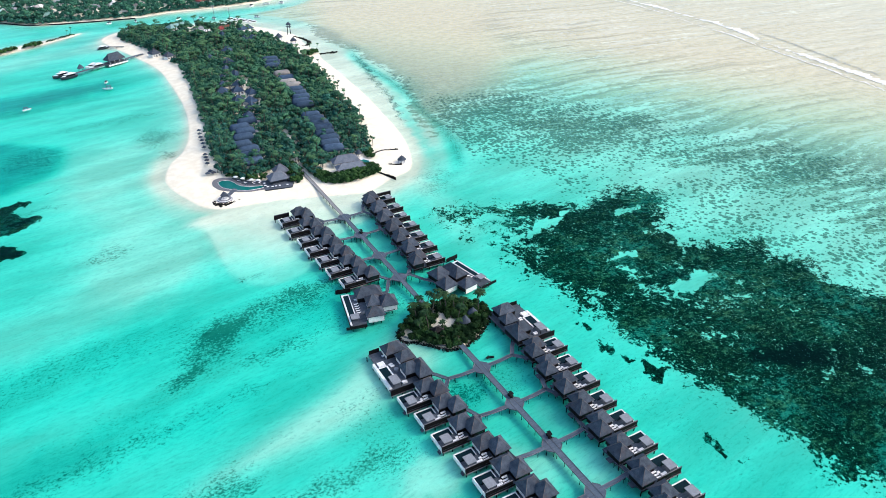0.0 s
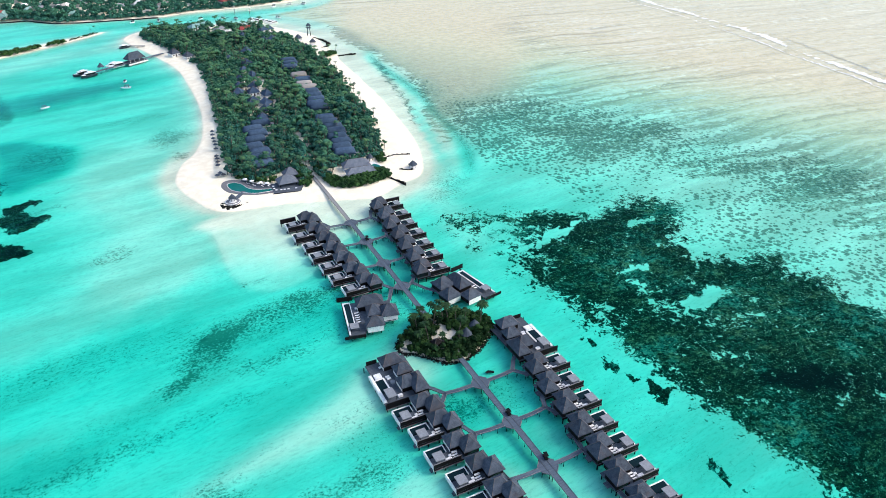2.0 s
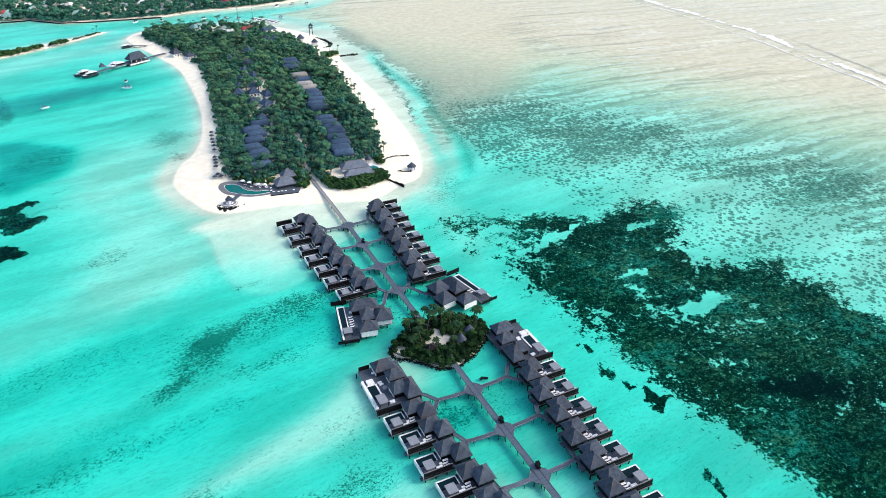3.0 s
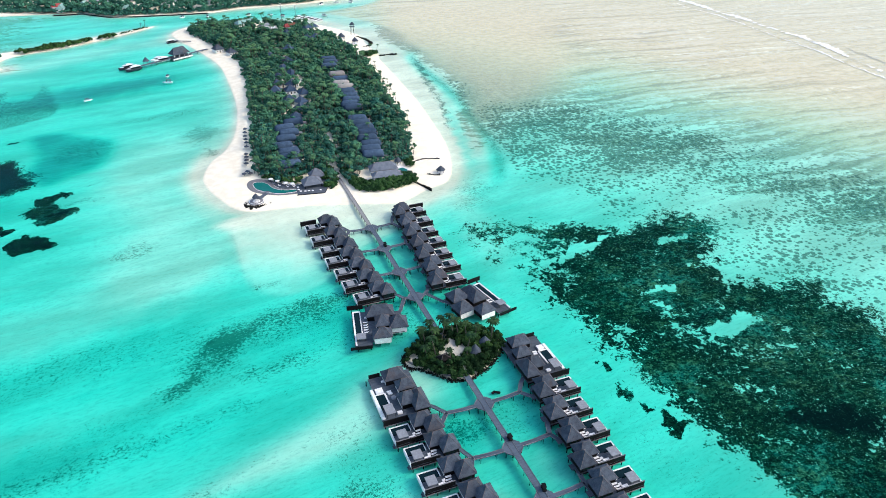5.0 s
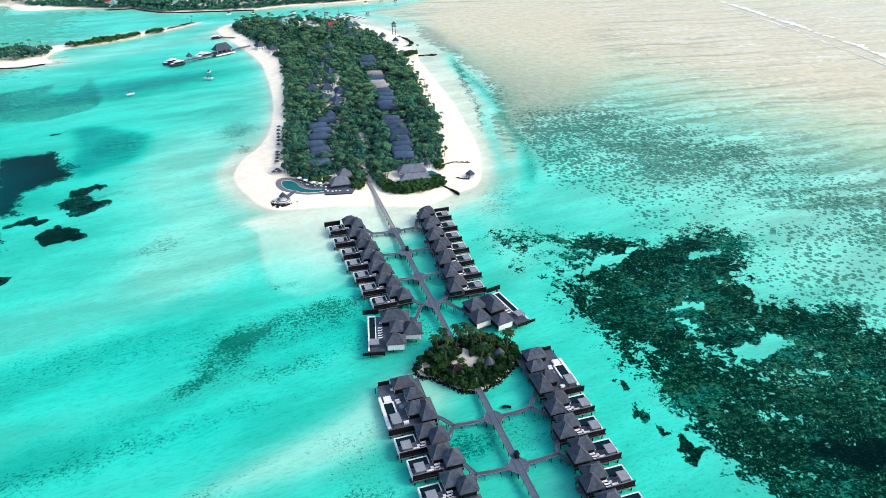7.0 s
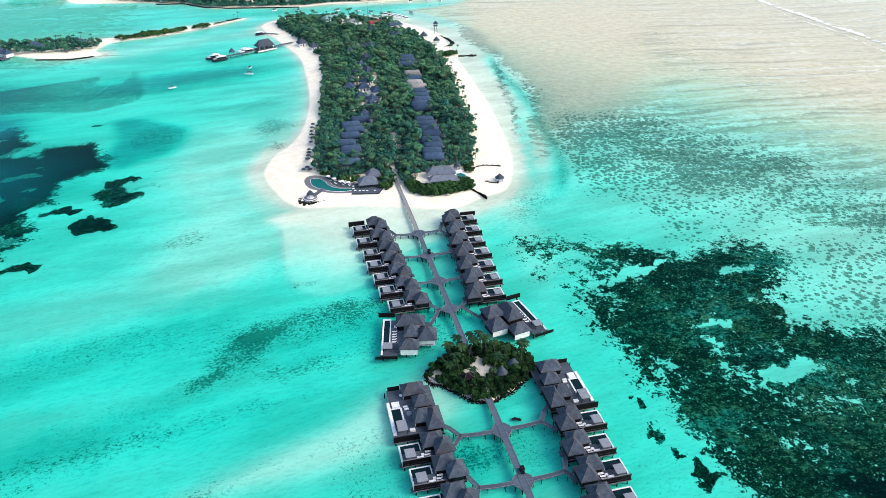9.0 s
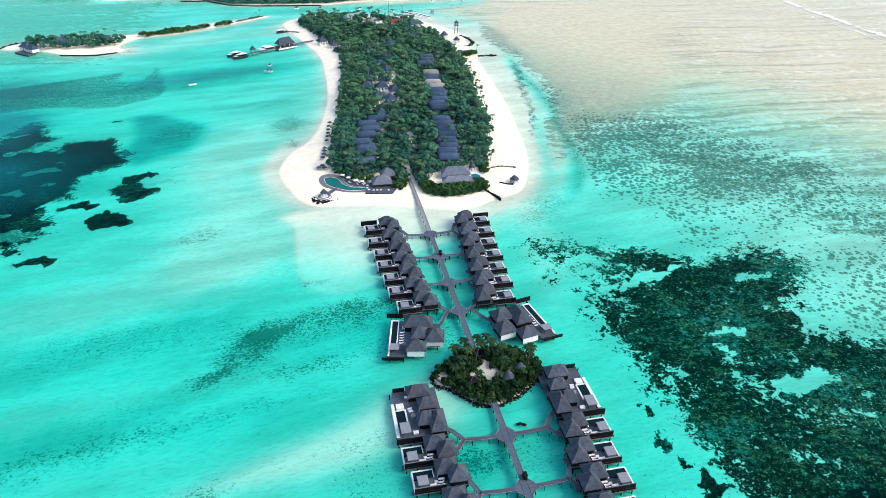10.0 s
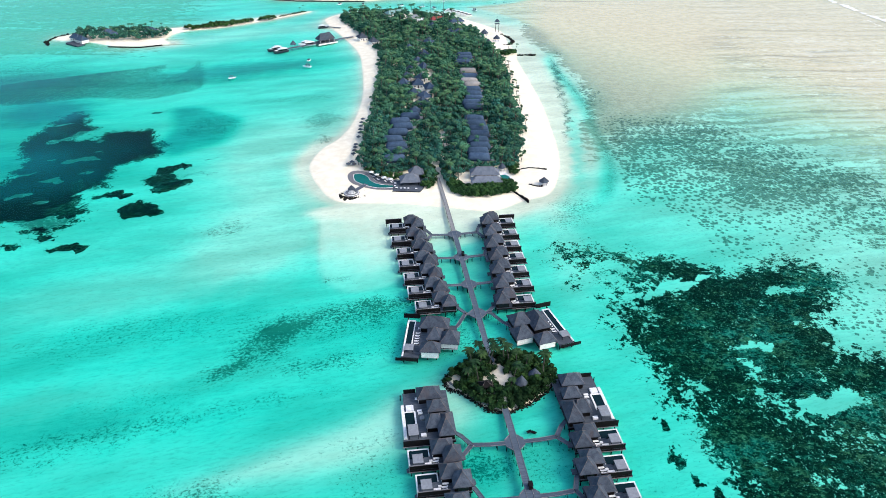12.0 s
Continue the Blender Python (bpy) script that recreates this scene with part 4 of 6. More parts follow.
for y in HUBS:
    near = y < 200
    for s, row in ((-1, WEST_ROW), (1, EAST_ROW)):
        doors = [(vy + 3.4, vx - s * 17.0) for vy, vx in row]
        up = min((d for d in doors if d[0] > y - 1), key=lambda d: d[0], default=None)
        down = max((d for d in doors if d[0] <= y - 1), key=lambda d: d[0], default=None)
        if y == HUBS[4]:
            up = (182.5, 76.6 + 17.8 if s < 0 else 150.2 - 17.8)
        if y == HUBS[3]:
            down = (236.0, 101.2 if s < 0 else 125.4)
        reach = JETTY_X + s * (14.4 if near else 11.4)
        if y == HUBS[3]:
            reach = JETTY_X + s * 5.0
        if y > 310:
            up = (321.4, 98.9 if s < 0 else 127.0)
        fork = (reach, y + 0.7)
        walkway("branch_walkway", [(JETTY_X + s * 3.2, y), ((JETTY_X + reach) / 2 + s * 1.5, y + 0.1), fork], 1.45, "narrow grey timber walkway branching off the jetty", 4.6)
        for d in (up, down):
            if d:
                end = (d[1] + s * 0.6, d[0])
                mid = ((fork[0] * 0.45 + end[0] * 0.55), fork[1] * 0.35 + end[1] * 0.65)
                walkway("branch_walkway", [fork, mid, end], 1.4, "short curved timber walkway to a villa door", 4.6)


# ---- trees ----
def soft_mesh(name, verts, faces, material):
    """A mesh from vertices and faces, or from vertices and a pair of (corners in a row, corners of each face)."""
    corners, counts = faces if isinstance(faces, tuple) else flat_faces(faces)
    data = bpy.data.meshes.new(name)
    data.vertices.add(len(verts)), data.loops.add(len(corners)), data.polygons.add(len(counts))
    data.vertices.foreach_set("co", np.asarray(verts, np.float32).ravel())
    data.loops.foreach_set("vertex_index", np.asarray(corners, np.int32))
    data.polygons.foreach_set("loop_start", np.concatenate([[0], np.cumsum(counts)[:-1]]).astype(np.int32))
    data.update(calc_edges=True)
    data.materials.append(material)
    return data


def flat_faces(faces):
    return np.array([i for f in faces for i in f]), np.array([len(f) for f in faces])


def ico(level):
    bm = bmesh.new()
    bmesh.ops.create_icosphere(bm, subdivisions=level, radius=1)
    v = np.array([p.co for p in bm.verts])
    f = np.array([[p.index for p in q.verts] for q in bm.faces])
    bm.free()
    return v, f


ICO_V, ICO_F = ico(1)


def crown_shape(rng, r, base, top, lumps, leaf_count, leaf):
    """Foliage: uneven dark clumps with many small leaf sprays standing out of them. Vertices and faces."""
    vs, fs, n = [], [], 0
    centres = []
    for k in range(lumps):
        a, d = rng.uniform(0, math.tau), r * 0.72 * math.sqrt(rng.uniform(0.05, 1))
        z = base + (top - base) * (0.40 + 0.40 * (1 - d / r) * rng.uniform(0.6, 1.3))
        size = r * rng.uniform(0.24, 0.42)
        centres.append((d * math.cos(a), d * math.sin(a), z, size))
    for cx, cy, cz, size in centres:
        v = ICO_V * (1 + rng.uniform(-0.22, 0.22, (len(ICO_V), 1))) * (size * 0.86, size * 0.86, size * 0.7) + (cx, cy, cz)
        vs.append(v), fs.append(ICO_F + n)
        n += len(v)
    c = np.array(centres)[rng.integers(0, lumps, leaf_count)]
    way = rng.normal(size=(leaf_count, 3))
    way[:, 2] = np.abs(way[:, 2]) * 0.9 - 0.25
    way /= np.linalg.norm(way, axis=1, keepdims=True)
    at = c[:, :3] + way * c[:, 3:] * rng.uniform(0.72, 1.18, (leaf_count, 1)) * (1, 1, 0.8)
    u = np.cross(way, rng.normal(size=(leaf_count, 3)))
    u /= np.linalg.norm(u, axis=1, keepdims=True)
    w = np.cross(way, u) + way * rng.uniform(-0.3, 0.8, (leaf_count, 1))
    s = leaf * rng.uniform(0.55, 1.3, (leaf_count, 1))
    quad = np.stack([at - u * s * 0.5, at + w * s * 0.55, at + u * s * 0.5 + way * s * 0.2, at - w * s * 0.5], 1).reshape(-1, 3)
    vs.append(quad)
    leaves_f = np.arange(leaf_count * 4).reshape(-1, 4) + n
    faces = [list(map(int, f)) for g in fs for f in g] + [list(map(int, f)) for f in leaves_f]
    return np.concatenate(vs), faces


def trunk_shape(rng, h, r0, r1, lean, rings=5, sides=6):
    vs, fs = [], []
    for k in range(rings):
        s = k / (rings - 1)
        r = r0 + (r1 - r0) * s ** 0.7
        x, y = lean[0] * s**1.6, lean[1] * s**1.6
        vs += [(x + r * math.cos(a), y + r * math.sin(a), h * s) for a in np.arange(sides) * math.tau / sides]
        if k:
            o = (k - 1) * sides
            fs += [[o + i, o + (i + 1) % sides, o + sides + (i + 1) % sides, o + sides + i] for i in range(sides)]
    return np.array(vs), fs


def limbed(rng, h, r):
    """A trunk that divides into limbs under its crown."""
    v, f = trunk_shape(rng, h * 0.6, 0.28, 0.17, (rng.uniform(-0.4, 0.4), rng.uniform(-0.4, 0.4)))
    tip = v[-6:].mean(0)
    for k in range(4):
        a = k * math.tau / 4 + rng.uniform(-0.5, 0.5)
        w, g = trunk_shape(rng, h * 0.3, 0.12, 0.05, (r * 0.5 * math.cos(a), r * 0.5 * math.sin(a)), 3, 5)
        n = len(v)
        v, f = np.concatenate([v, w + tip]), f + [[i + n for i in q] for q in g]
    return v, f


def fronds_shape(rng, h, lean, count=15, length=3.0):
    """A palm's head: arching fronds, each a ragged, folded blade."""
    vs, fs = [], []
    for k in range(count):
        a = k * 2.4 + rng.uniform(-0.25, 0.25)
        rise, long_ = rng.uniform(-0.05, 0.95), length * rng.uniform(0.8, 1.15)
        d, side = np.array((math.cos(a), math.sin(a))), np.array((-math.sin(a), math.cos(a)))
        n = len(vs)
        for j in range(6):
            s = j / 5
            out, up = long_ * s * (1 - 0.12 * s), long_ * (rise * s - (0.35 + rise * 0.75) * s * s)
            wide = 0.38 * math.sin(math.pi * min(1, 0.15 + 0.85 * s)) + 0.05
            for off, drop in ((-wide, -0.28 * wide), (0, 0), (wide, -0.28 * wide)):
                ragged = 1 + rng.uniform(-0.25, 0.25) * (off != 0)
                vs.append((lean[0] + d[0] * out + side[0] * off * ragged, lean[1] + d[1] * out + side[1] * off * ragged, h + up + drop))
            if j:
                o = n + 3 * (j - 1)
                fs += [[o, o + 1, o + 4, o + 3], [o + 1, o + 2, o + 5, o + 4]]
    return np.array(vs), fs


rng = np.random.default_rng(5)
BROAD, PALMS, BUSHES = [], [], []
for k in range(6):
    h, r = 5.4 + 0.6 * k, 2.9 + 0.32 * k
    BROAD.append((limbed(rng, h, r), crown_shape(rng, r, h * 0.05, h, 10, 330, 0.72)))
for k in range(4):
    h, lean = 7.6 + 1.1 * k, (rng.uniform(-1.6, 1.6), rng.uniform(-1.6, 1.6))
    PALMS.append((trunk_shape(rng, h, 0.24, 0.14, lean, 6), fronds_shape(rng, h, lean, 19, 2.7)))
for k in range(3):
    BUSHES.append(crown_shape(rng, 1.7 + 0.4 * k, -0.6, 2.2 + 0.5 * k, 6, 100, 0.8))
BROAD_DATA = [(soft_mesh("trunk", *t, BARK), soft_mesh("crown", *c, LEAF)) for t, c in BROAD]
PALM_DATA = [(soft_mesh("trunk", *t, PALM_BARK), soft_mesh("fronds", *c, FROND)) for t, c in PALMS]
BUSH_DATA = [soft_mesh("foliage", *c, SCRUB) for c in BUSHES]
ISLET_PALM = [(t, soft_mesh("fronds", *c, ISLET_FROND)) for (t, _), (_, c) in zip(PALM_DATA, PALMS)]
ISLET_BUSH = [soft_mesh("foliage", *c, ISLET_LEAF) for c in BUSHES]


def tree(k, x, y, z, size=1.0, group="island trees"):
    top = thing("tree", "dense dark green broadleaf tree on sandy ground", "tree", group, pose(x, y, z, 0, 0, x * 37 + y * 91) @ Matrix.Diagonal((size, size, size, 1)))
    for name, data in zip(("trunk", "crown"), BROAD_DATA[k % 6]):
        new(name, data).parent = top


def palm(k, x, y, z, size=1.0, group="coconut palms"):
    top = thing("palm_tree", "coconut palm with a slender leaning grey trunk", "palm tree", group, pose(x, y, z, 0, 0, x * 53 + y * 71) @ Matrix.Diagonal((size, size, size, 1)))
    for name, data in zip(("trunk", "fronds"), (ISLET_PALM if group == "islet palms" else PALM_DATA)[k % 4]):
        new(name, data).parent = top


def bush(k, x, y, z, size=1.0, group="shrubs"):
    top = tagged(new("bush", (ISLET_BUSH if group == "islet shrubs" else BUSH_DATA)[k % 3]), "low rounded green coastal shrub", "bush", group)
    top.matrix_basis = pose(x, y, z, 0, 0, x * 29 + y * 83) @ Matrix.Diagonal((size, size, size, 1))


def joined_trees(name, places, label, shapes, material):
    """Many far trees as one mesh: places of x, y, z, size."""
    vs, corners, counts, n = [], [], [], 0
    shapes = [(v, *flat_faces(f)) for v, f in shapes]
    for i, (x, y, z, size) in enumerate(places):
        v, c, k = shapes[i % len(shapes)]
        a = i * 2.4
        turn = np.array([[math.cos(a), math.sin(a), 0], [-math.sin(a), math.cos(a), 0], [0, 0, 1]]) * size
        vs.append(v @ turn + (x, y, z)), corners.append(c + n), counts.append(k)
        n += len(v)
    return tagged(new(name, soft_mesh(name, np.concatenate(vs), (np.concatenate(corners), np.concatenate(counts)), material)), label, "woodland", kind="stuff")


def scatter(outline, gap, seed):
    """Evenly jittered places inside a plan outline."""
    r = np.random.default_rng(seed)
    lo, hi = outline.min(0), outline.max(0)
    x, y = np.meshgrid(np.arange(lo[0], hi[0], gap), np.arange(lo[1], hi[1], gap * 0.88))
    x[1::2] += gap / 2
    x, y = x.ravel() + r.uniform(-0.38, 0.38, x.size) * gap, y.ravel() + r.uniform(-0.38, 0.38, x.size) * gap
    keep = inside(outline, x, y) > 0
    return x[keep], y[keep], r


# ---- houses on the island ----
def thatch_roll(long_, wide, eave, ridge, sides=9):
    """A long rounded thatch: an arch drawn along x, its ends rounded down to the eaves, thick at the rim."""
    bm, rings = bmesh.new(), []
    for s, w, h in ((-1.0, 0.52, 0.10), (-0.97, 0.72, 0.45), (-0.88, 0.90, 0.80), (-0.72, 1.0, 0.98), (0, 1.0, 1.0), (0.72, 1.0, 0.98), (0.88, 0.90, 0.80), (0.97, 0.72, 0.45), (1.0, 0.52, 0.10)):
        ring = []
        for k in range(sides):
            a = math.pi * k / (sides - 1)
            ring.append(bm.verts.new((s * long_ / 2, -wide / 2 * w * math.cos(a), eave + (ridge - eave) * h * math.sin(a) ** 0.85)))
        rings.append(ring)
    for p, q in zip(rings, rings[1:]):
        for k in range(sides - 1):
            bm.faces.new((p[k], q[k], q[k + 1], p[k + 1]))
        bm.faces.new((p[0], p[-1], q[-1], q[0]))
    bm.faces.new(rings[0]), bm.faces.new(rings[-1][::-1])
    for f in bm.faces:
        f.smooth = True
    return bm


def bungalow(skin, long_=13.6, wide=5.8):
    top = thing("bungalow", "beach bungalow with a long blue-grey thatched roof among trees", "house", "beach bungalows")
    part("wall", box(-long_ / 2 + 0.8, -wide / 2 + 0.8, 0, long_ / 2 - 0.8, wide / 2 - 0.8, 2.9), WHITE, top, "white wall")
    part("roof", thatch_roll(long_, wide + 0.5, 2.3, 6.3), skin, top)
    part("door", box(long_ / 2 - 0.8, -0.6, 0, long_ / 2 - 0.74, 0.6, 2.1), DARK_WOOD, top)
    part("window", box(long_ / 2 - 0.8, 1.2, 0.9, long_ / 2 - 0.74, 2.6, 2.0), GLASSY, top)
    part("porch_roof", prism([(long_ / 2 - 1.2, -2.2), (long_ / 2 + 2.2, -2.2), (long_ / 2 + 2.2, 2.2), (long_ / 2 - 1.2, 2.2)], 2.35, 2.6), CAP, top)
    return top


BUNGALOWS = [(89.8, 401.5), (91.2, 411.5), (92.0, 420.5), (91.5, 431.0), (94.8, 442.5), (98.7, 452.0), (98.8, 461.5), (104.6, 470.0)]
EAST_BUNGALOWS = [(140.6, 397.5), (141.4, 406.0), (143.0, 414.0), (145.0, 423.5), (146.8, 433.0), (147.2, 442.0), (148.6, 451.0), (147.6, 460.5), (151.5, 483.0), (152.2, 491.5), (154.0, 500.0), (156.0, 509.5), (156.8, 519.8),
                  (158.0, 530.0), (158.4, 540.0), (159.6, 551.0), (160.4, 565.0), (161.4, 590.0), (163.0, 599.5), (164.8, 609.5)]
INLAND = [(113, 520), (117, 500), (110, 482), (120, 513), (115, 577), (124, 600), (165, 693), (150, 716), (172, 690), (118, 542), (122, 556), (111, 560), (127, 584), (107, 545), (131, 622), (120, 640), (126, 532), (140, 660)]
slate_house = bungalow(SLATE)
slate_house.matrix_basis = pose(*BUNGALOWS[0], SAND_Z, 0, 0, -2)
pale_house = None
for i, (x, y) in enumerate(BUNGALOWS[1:] + EAST_BUNGALOWS):
    m = pose(x + 0.8 * math.sin(i * 2.3), y, SAND_Z, 0, 0, (-2 if i < 7 else -8) + 2.5 * math.sin(i * 1.7))
    if i - 7 in (13, 14, 16):
        if pale_house is None:
            pale_house = tagged(bungalow(PALE_ROOF), "beach bungalow with a bleached pale grey thatched roof")
            pale_house.matrix_basis = m
        else:
            copy_thing(pale_house, m)
    else:
        copy_thing(slate_house, m)


def cottage(x, y, w, d, eave, ridge, skin, label, turn=0, z=SAND_Z, name="cottage", along="x", short=0.3, group="cottages"):
    top = thing(name, label, "house", group, pose(x, y, z, 0, 0, turn))
    part("wall", box(-w / 2 + 0.6, -d / 2 + 0.6, 0, w / 2 - 0.6, d / 2 - 0.6, eave - 0.05), WHITE, top)
    bm, lines = hip(-w / 2, -d / 2, w / 2, d / 2, eave, ridge, along, short)
    roof = part("roof", bm, skin, top)
    for line in lines:
        if (Vector(line[0]) - Vector(line[-1])).length > 0.05:
            part("ridge_cap", rods([line], 0.09), RIDGE, roof)
    part("door", box(-0.5, -d / 2 + 0.54, 0, 0.5, -d / 2 + 0.62, 2.1), DARK_WOOD, top)
    for k in (-1, 1):
        part("window", box(k * w * 0.28 - 0.6, -d / 2 + 0.54, 0.9, k * w * 0.28 + 0.6, -d / 2 + 0.61, 1.9), GLASSY, top)
    return top


for i, (x, y) in enumerate(INLAND):
    cottage(x, y, 9, 8, 2.8, 6.6, SLATE, "cottage with a steep blue-grey thatched roof in the woods", i * 40, short=0.1)

# the restaurant by the jetty: two thatched roofs over a dark deck with white furniture
restaurant = thing("restaurant", "open beach restaurant with grey thatched roofs on a timber deck", "restaurant")
part("deck", prism([(86.4, 365.5), (101.0, 362.6), (104.0, 368.0), (107.0, 385.0), (98.5, 387.0), (92.0, 379.0), (87.0, 374.5)], 0.2, 1.75), DECK, restaurant)
part("fascia", rods([[(86.0, 365.4, 1.2), (101.0, 362.5, 1.2), (104.1, 368.0, 1.2)]], 0.3), DARK_WOOD, restaurant)
for x0, y0, x1, y1, z1, short in ((90.8, 369.6, 102.2, 378.6, 7.6, 0.3), (96.6, 379.2, 105.4, 386.6, 8.0, 0.15)):
    roofed(restaurant, x0, y0, x1, y1, 4.0, z1, "x", short, GREY_THATCH)
    for x in (x0 + 1, x1 - 1):
        for y in (y0 + 1, y1 - 1):
            part("post", box(x - 0.12, y - 0.12, 1.7, x + 0.12, y + 0.12, 4.0), DARK_WOOD, restaurant)
    part("counter", box(x0 + 2, y1 - 1.6, 1.75, x1 - 2, y1 - 1.0, 2.8, 0.04), DARK_WOOD, restaurant)
for i, (x, y) in enumerate(((87.8, 369.8), (88.5, 367.4), (91.0, 366.4), (93.0, 366.2), (95.0, 365.8), (99.3, 364.9), (88.2, 373.0))):
    top = thing("dining_table", "white round dining table on the restaurant deck", "table", "dining tables", pose(x, y, 1.75))
    part("tabletop", frustum(0, 0, 0.70, 0.76, 0.7, 0.7, 12), CUSHION, top)
    part("stem", frustum(0, 0, 0.0, 0.70, 0.25, 0.08, 8), DARK_WOOD, top)

# the spa house: two long roofs, a garden wall and a small pool
cottage(139.4, 367.2, 18.0, 6.6, 3.0, 5.6, GREY_THATCH, "long house with a grey thatched roof behind a hedge", -6, name="spa_house", short=0.62, group="spa houses")
cottage(140.0, 377.0, 17.0, 8.0, 3.2, 6.8, GREY_THATCH, "long house with a grey thatched roof behind a hedge", -6, name="spa_house", short=0.55, group="spa houses")
spa_pool = thing("spa_pool", "small teal pool in a pale paved surround", "pool")
part("surround", prism([(147.2, 369.6), (154.4, 369.0), (155.8, 375.0), (153.0, 381.5), (147.6, 381.0)], 0.6, 1.5), WHITE, spa_pool)
part("pool_water", prism([(149.3, 371.2), (153.6, 370.8), (154.5, 375.0), (152.6, 378.2), (149.4, 377.6)], 0.8, 1.56), TEAL_POOL, spa_pool)


def thatched_shelter(x, y, z, r, eave, ridge, label, name="gazebo", group="thatched shelters", base=True):
    top = thing(name, label, "shelter", group, pose(x, y, z))
    if base:
        part("base", frustum(0, 0, 0, 0.35, r * 0.95, r * 0.9, 12), WHITE, top)
    part("thatch", frustum(0, 0, eave, ridge, r, 0.12, 10), SHINGLE, top)
    for k in range(6):
        a = k * math.tau / 6
        part("post", box(r * 0.75 * math.cos(a) - 0.08, r * 0.75 * math.sin(a) - 0.08, 0, r * 0.75 * math.cos(a) + 0.08, r * 0.75 * math.sin(a) + 0.08, eave + 0.25), DARK_WOOD, top)
    return top


thatched_shelter(171.8, 363.6, 0.9, 2.9, 2.3, 4.9, "thatched gazebo at the tip of the beach")
thatched_shelter(151.8, 384.0, SAND_Z, 2.3, 2.4, 5.2, "small thatched shelter beside the spa pool")
thatched_shelter(63.6, 366.6, 1.3, 2.2, 2.3, 4.6, "small thatched bar on a rocky point")


def groyne(line, label):
    """A low breakwater of dark upright timbers."""
    top = thing("groyne", label, "breakwater", "groynes")
    for a, b in zip(line, line[1:]):
        d = Vector(b) - Vector(a)
        n = max(2, round(d.length / 1.1))
        for k in range(n):
            p = Vector(a) + d * (k + 0.5) / n
            h = 1.7 + 0.25 * math.sin(k * 2.1 + a[0])
            bm = box(-0.5, -0.35, -0.8, 0.5, 0.35, h, 0.06)
            bm.transform(pose(p.x, p.y, 0, 0, 0, math.degrees(math.atan2(d.y, d.x)) + 4 * math.sin(k)))
            part("timber", bm, DARK_WOOD, top)


groyne([(158.0, 382.5), (163.6, 384.8), (169.0, 386.0), (178.7, 382.9)], "dark timber breakwater running off the beach")
groyne([(149.5, 361.5), (152.0, 358.3), (155.2, 352.3), (158.8, 345.1)], "dark timber breakwater running off the beach")
groyne([(163.2, 364.6), (167.0, 362.0), (170.5, 361.0)], "low dark timber breakwater beside the gazebo")

def golf_cart(x, y, turn):
    top = thing("golf_cart", "small dark electric cart parked on the jetty", "cart", "golf carts", pose(x, y, WALK_Z + 0.012, 0, 0, turn))
    part("body", box(-1.2, -0.6, 0.25, 1.2, 0.6, 0.75, 0.06), DARK_WOOD, top)
    part("seat", box(-0.7, -0.55, 0.75, 0.1, 0.55, 1.05, 0.05), POST, top)
    part("canopy", box(-1.1, -0.65, 1.85, 0.9, 0.65, 1.95, 0.04), DARK_WOOD, top)
    for sx in (-0.95, 0.8):
        for sy in (-0.55, 0.55):
            part("post", box(sx - 0.03, sy - 0.03, 0.7, sx + 0.03, sy + 0.03, 1.86), POST, top)
            bm = frustum(0, 0, -0.1, 0.1, 0.25, 0.25, 12)
            bm.transform(pose(sx * 0.85, sy, 0.25, 90))
            part("wheel", bm, DARK_WOOD, top)


golf_cart(114.2, 156.4, 90)
golf_cart(114.4, 293.4, 90)
golf_cart(114.6, 156.0 - 22.4, 80)
for x, y, turn in ((119.7, 180.6, 20), (121.2, 180.0, -35)):
    raft = thing("swim_raft", "small dark floating raft on the lagoon", "raft", "swim rafts", pose(x, y, 0, 0, 0, turn))
    part("deck", box(-0.9, -0.5, 0.12, 0.9, 0.5, 0.28, 0.04), DARK_WOOD, raft)
    for sy in (-0.35, 0.35):
        part("float", box(-0.9, sy - 0.12, -0.15, 0.9, sy + 0.12, 0.12, 0.05), POST, raft)

# the resort pool: a curved teal basin in a pale terrace, with a causeway to a rocky point
pool = thing("resort_pool", "curved teal swimming pool with a pale terrace", "pool")
TERRACE = rounded([(61.6, 387.1), (63.4, 392.8), (67.6, 394.5), (72.1, 392.4), (75.0, 387.7), (76.7, 380.7), (80.7, 376.0), (89.3, 373.6), (88.3, 367.6), (78.2, 368.4), (72.5, 371.0), (67.7, 374.7), (63.4, 379.4)])
BASIN = rounded([(65.4, 389.3), (70.0, 389.3), (73.2, 385.1), (74.8, 379.4), (79.4, 374.6), (87.6, 371.9), (87.5, 369.6), (78.6, 370.1), (72.9, 373.2), (68.7, 377.0), (65.6, 381.7)])
part("terrace", prism(TERRACE, 0.2, 1.5), CAP, pool, "pale stone terrace")
part("pool_water", prism(BASIN, 0.6, 1.56), TEAL_POOL, pool)
part("rim", rods([[(*p, 1.52) for p in np.vstack([BASIN, BASIN[:1]])]], 0.16), WHITE, pool, "white basin edge")
part("sun_deck", prism(rounded([(73.9, 391.3), (78.3, 386.4), (82.4, 381.7), (89.7, 378.0), (89.0, 374.0), (80.9, 376.4), (77.2, 380.6), (75.3, 387.0)]), 0.6, 1.53), DECK, pool, "dark timber sun deck")
part("overflow", prism(rounded([(69.0, 373.4), (72.0, 371.2), (78.2, 368.0), (88.4, 367.0), (88.3, 365.6), (78.1, 366.4), (70.3, 370.3), (67.6, 372.6)]), 0.1, 1.0), ROCK, pool, "dark stone overflow edge")
part("causeway", strip([(71.8, 375.8), (68.0, 371.4), (64.6, 367.6)], 2.4, 0.3, 1.64)[0], DECK, pool, "timber causeway")
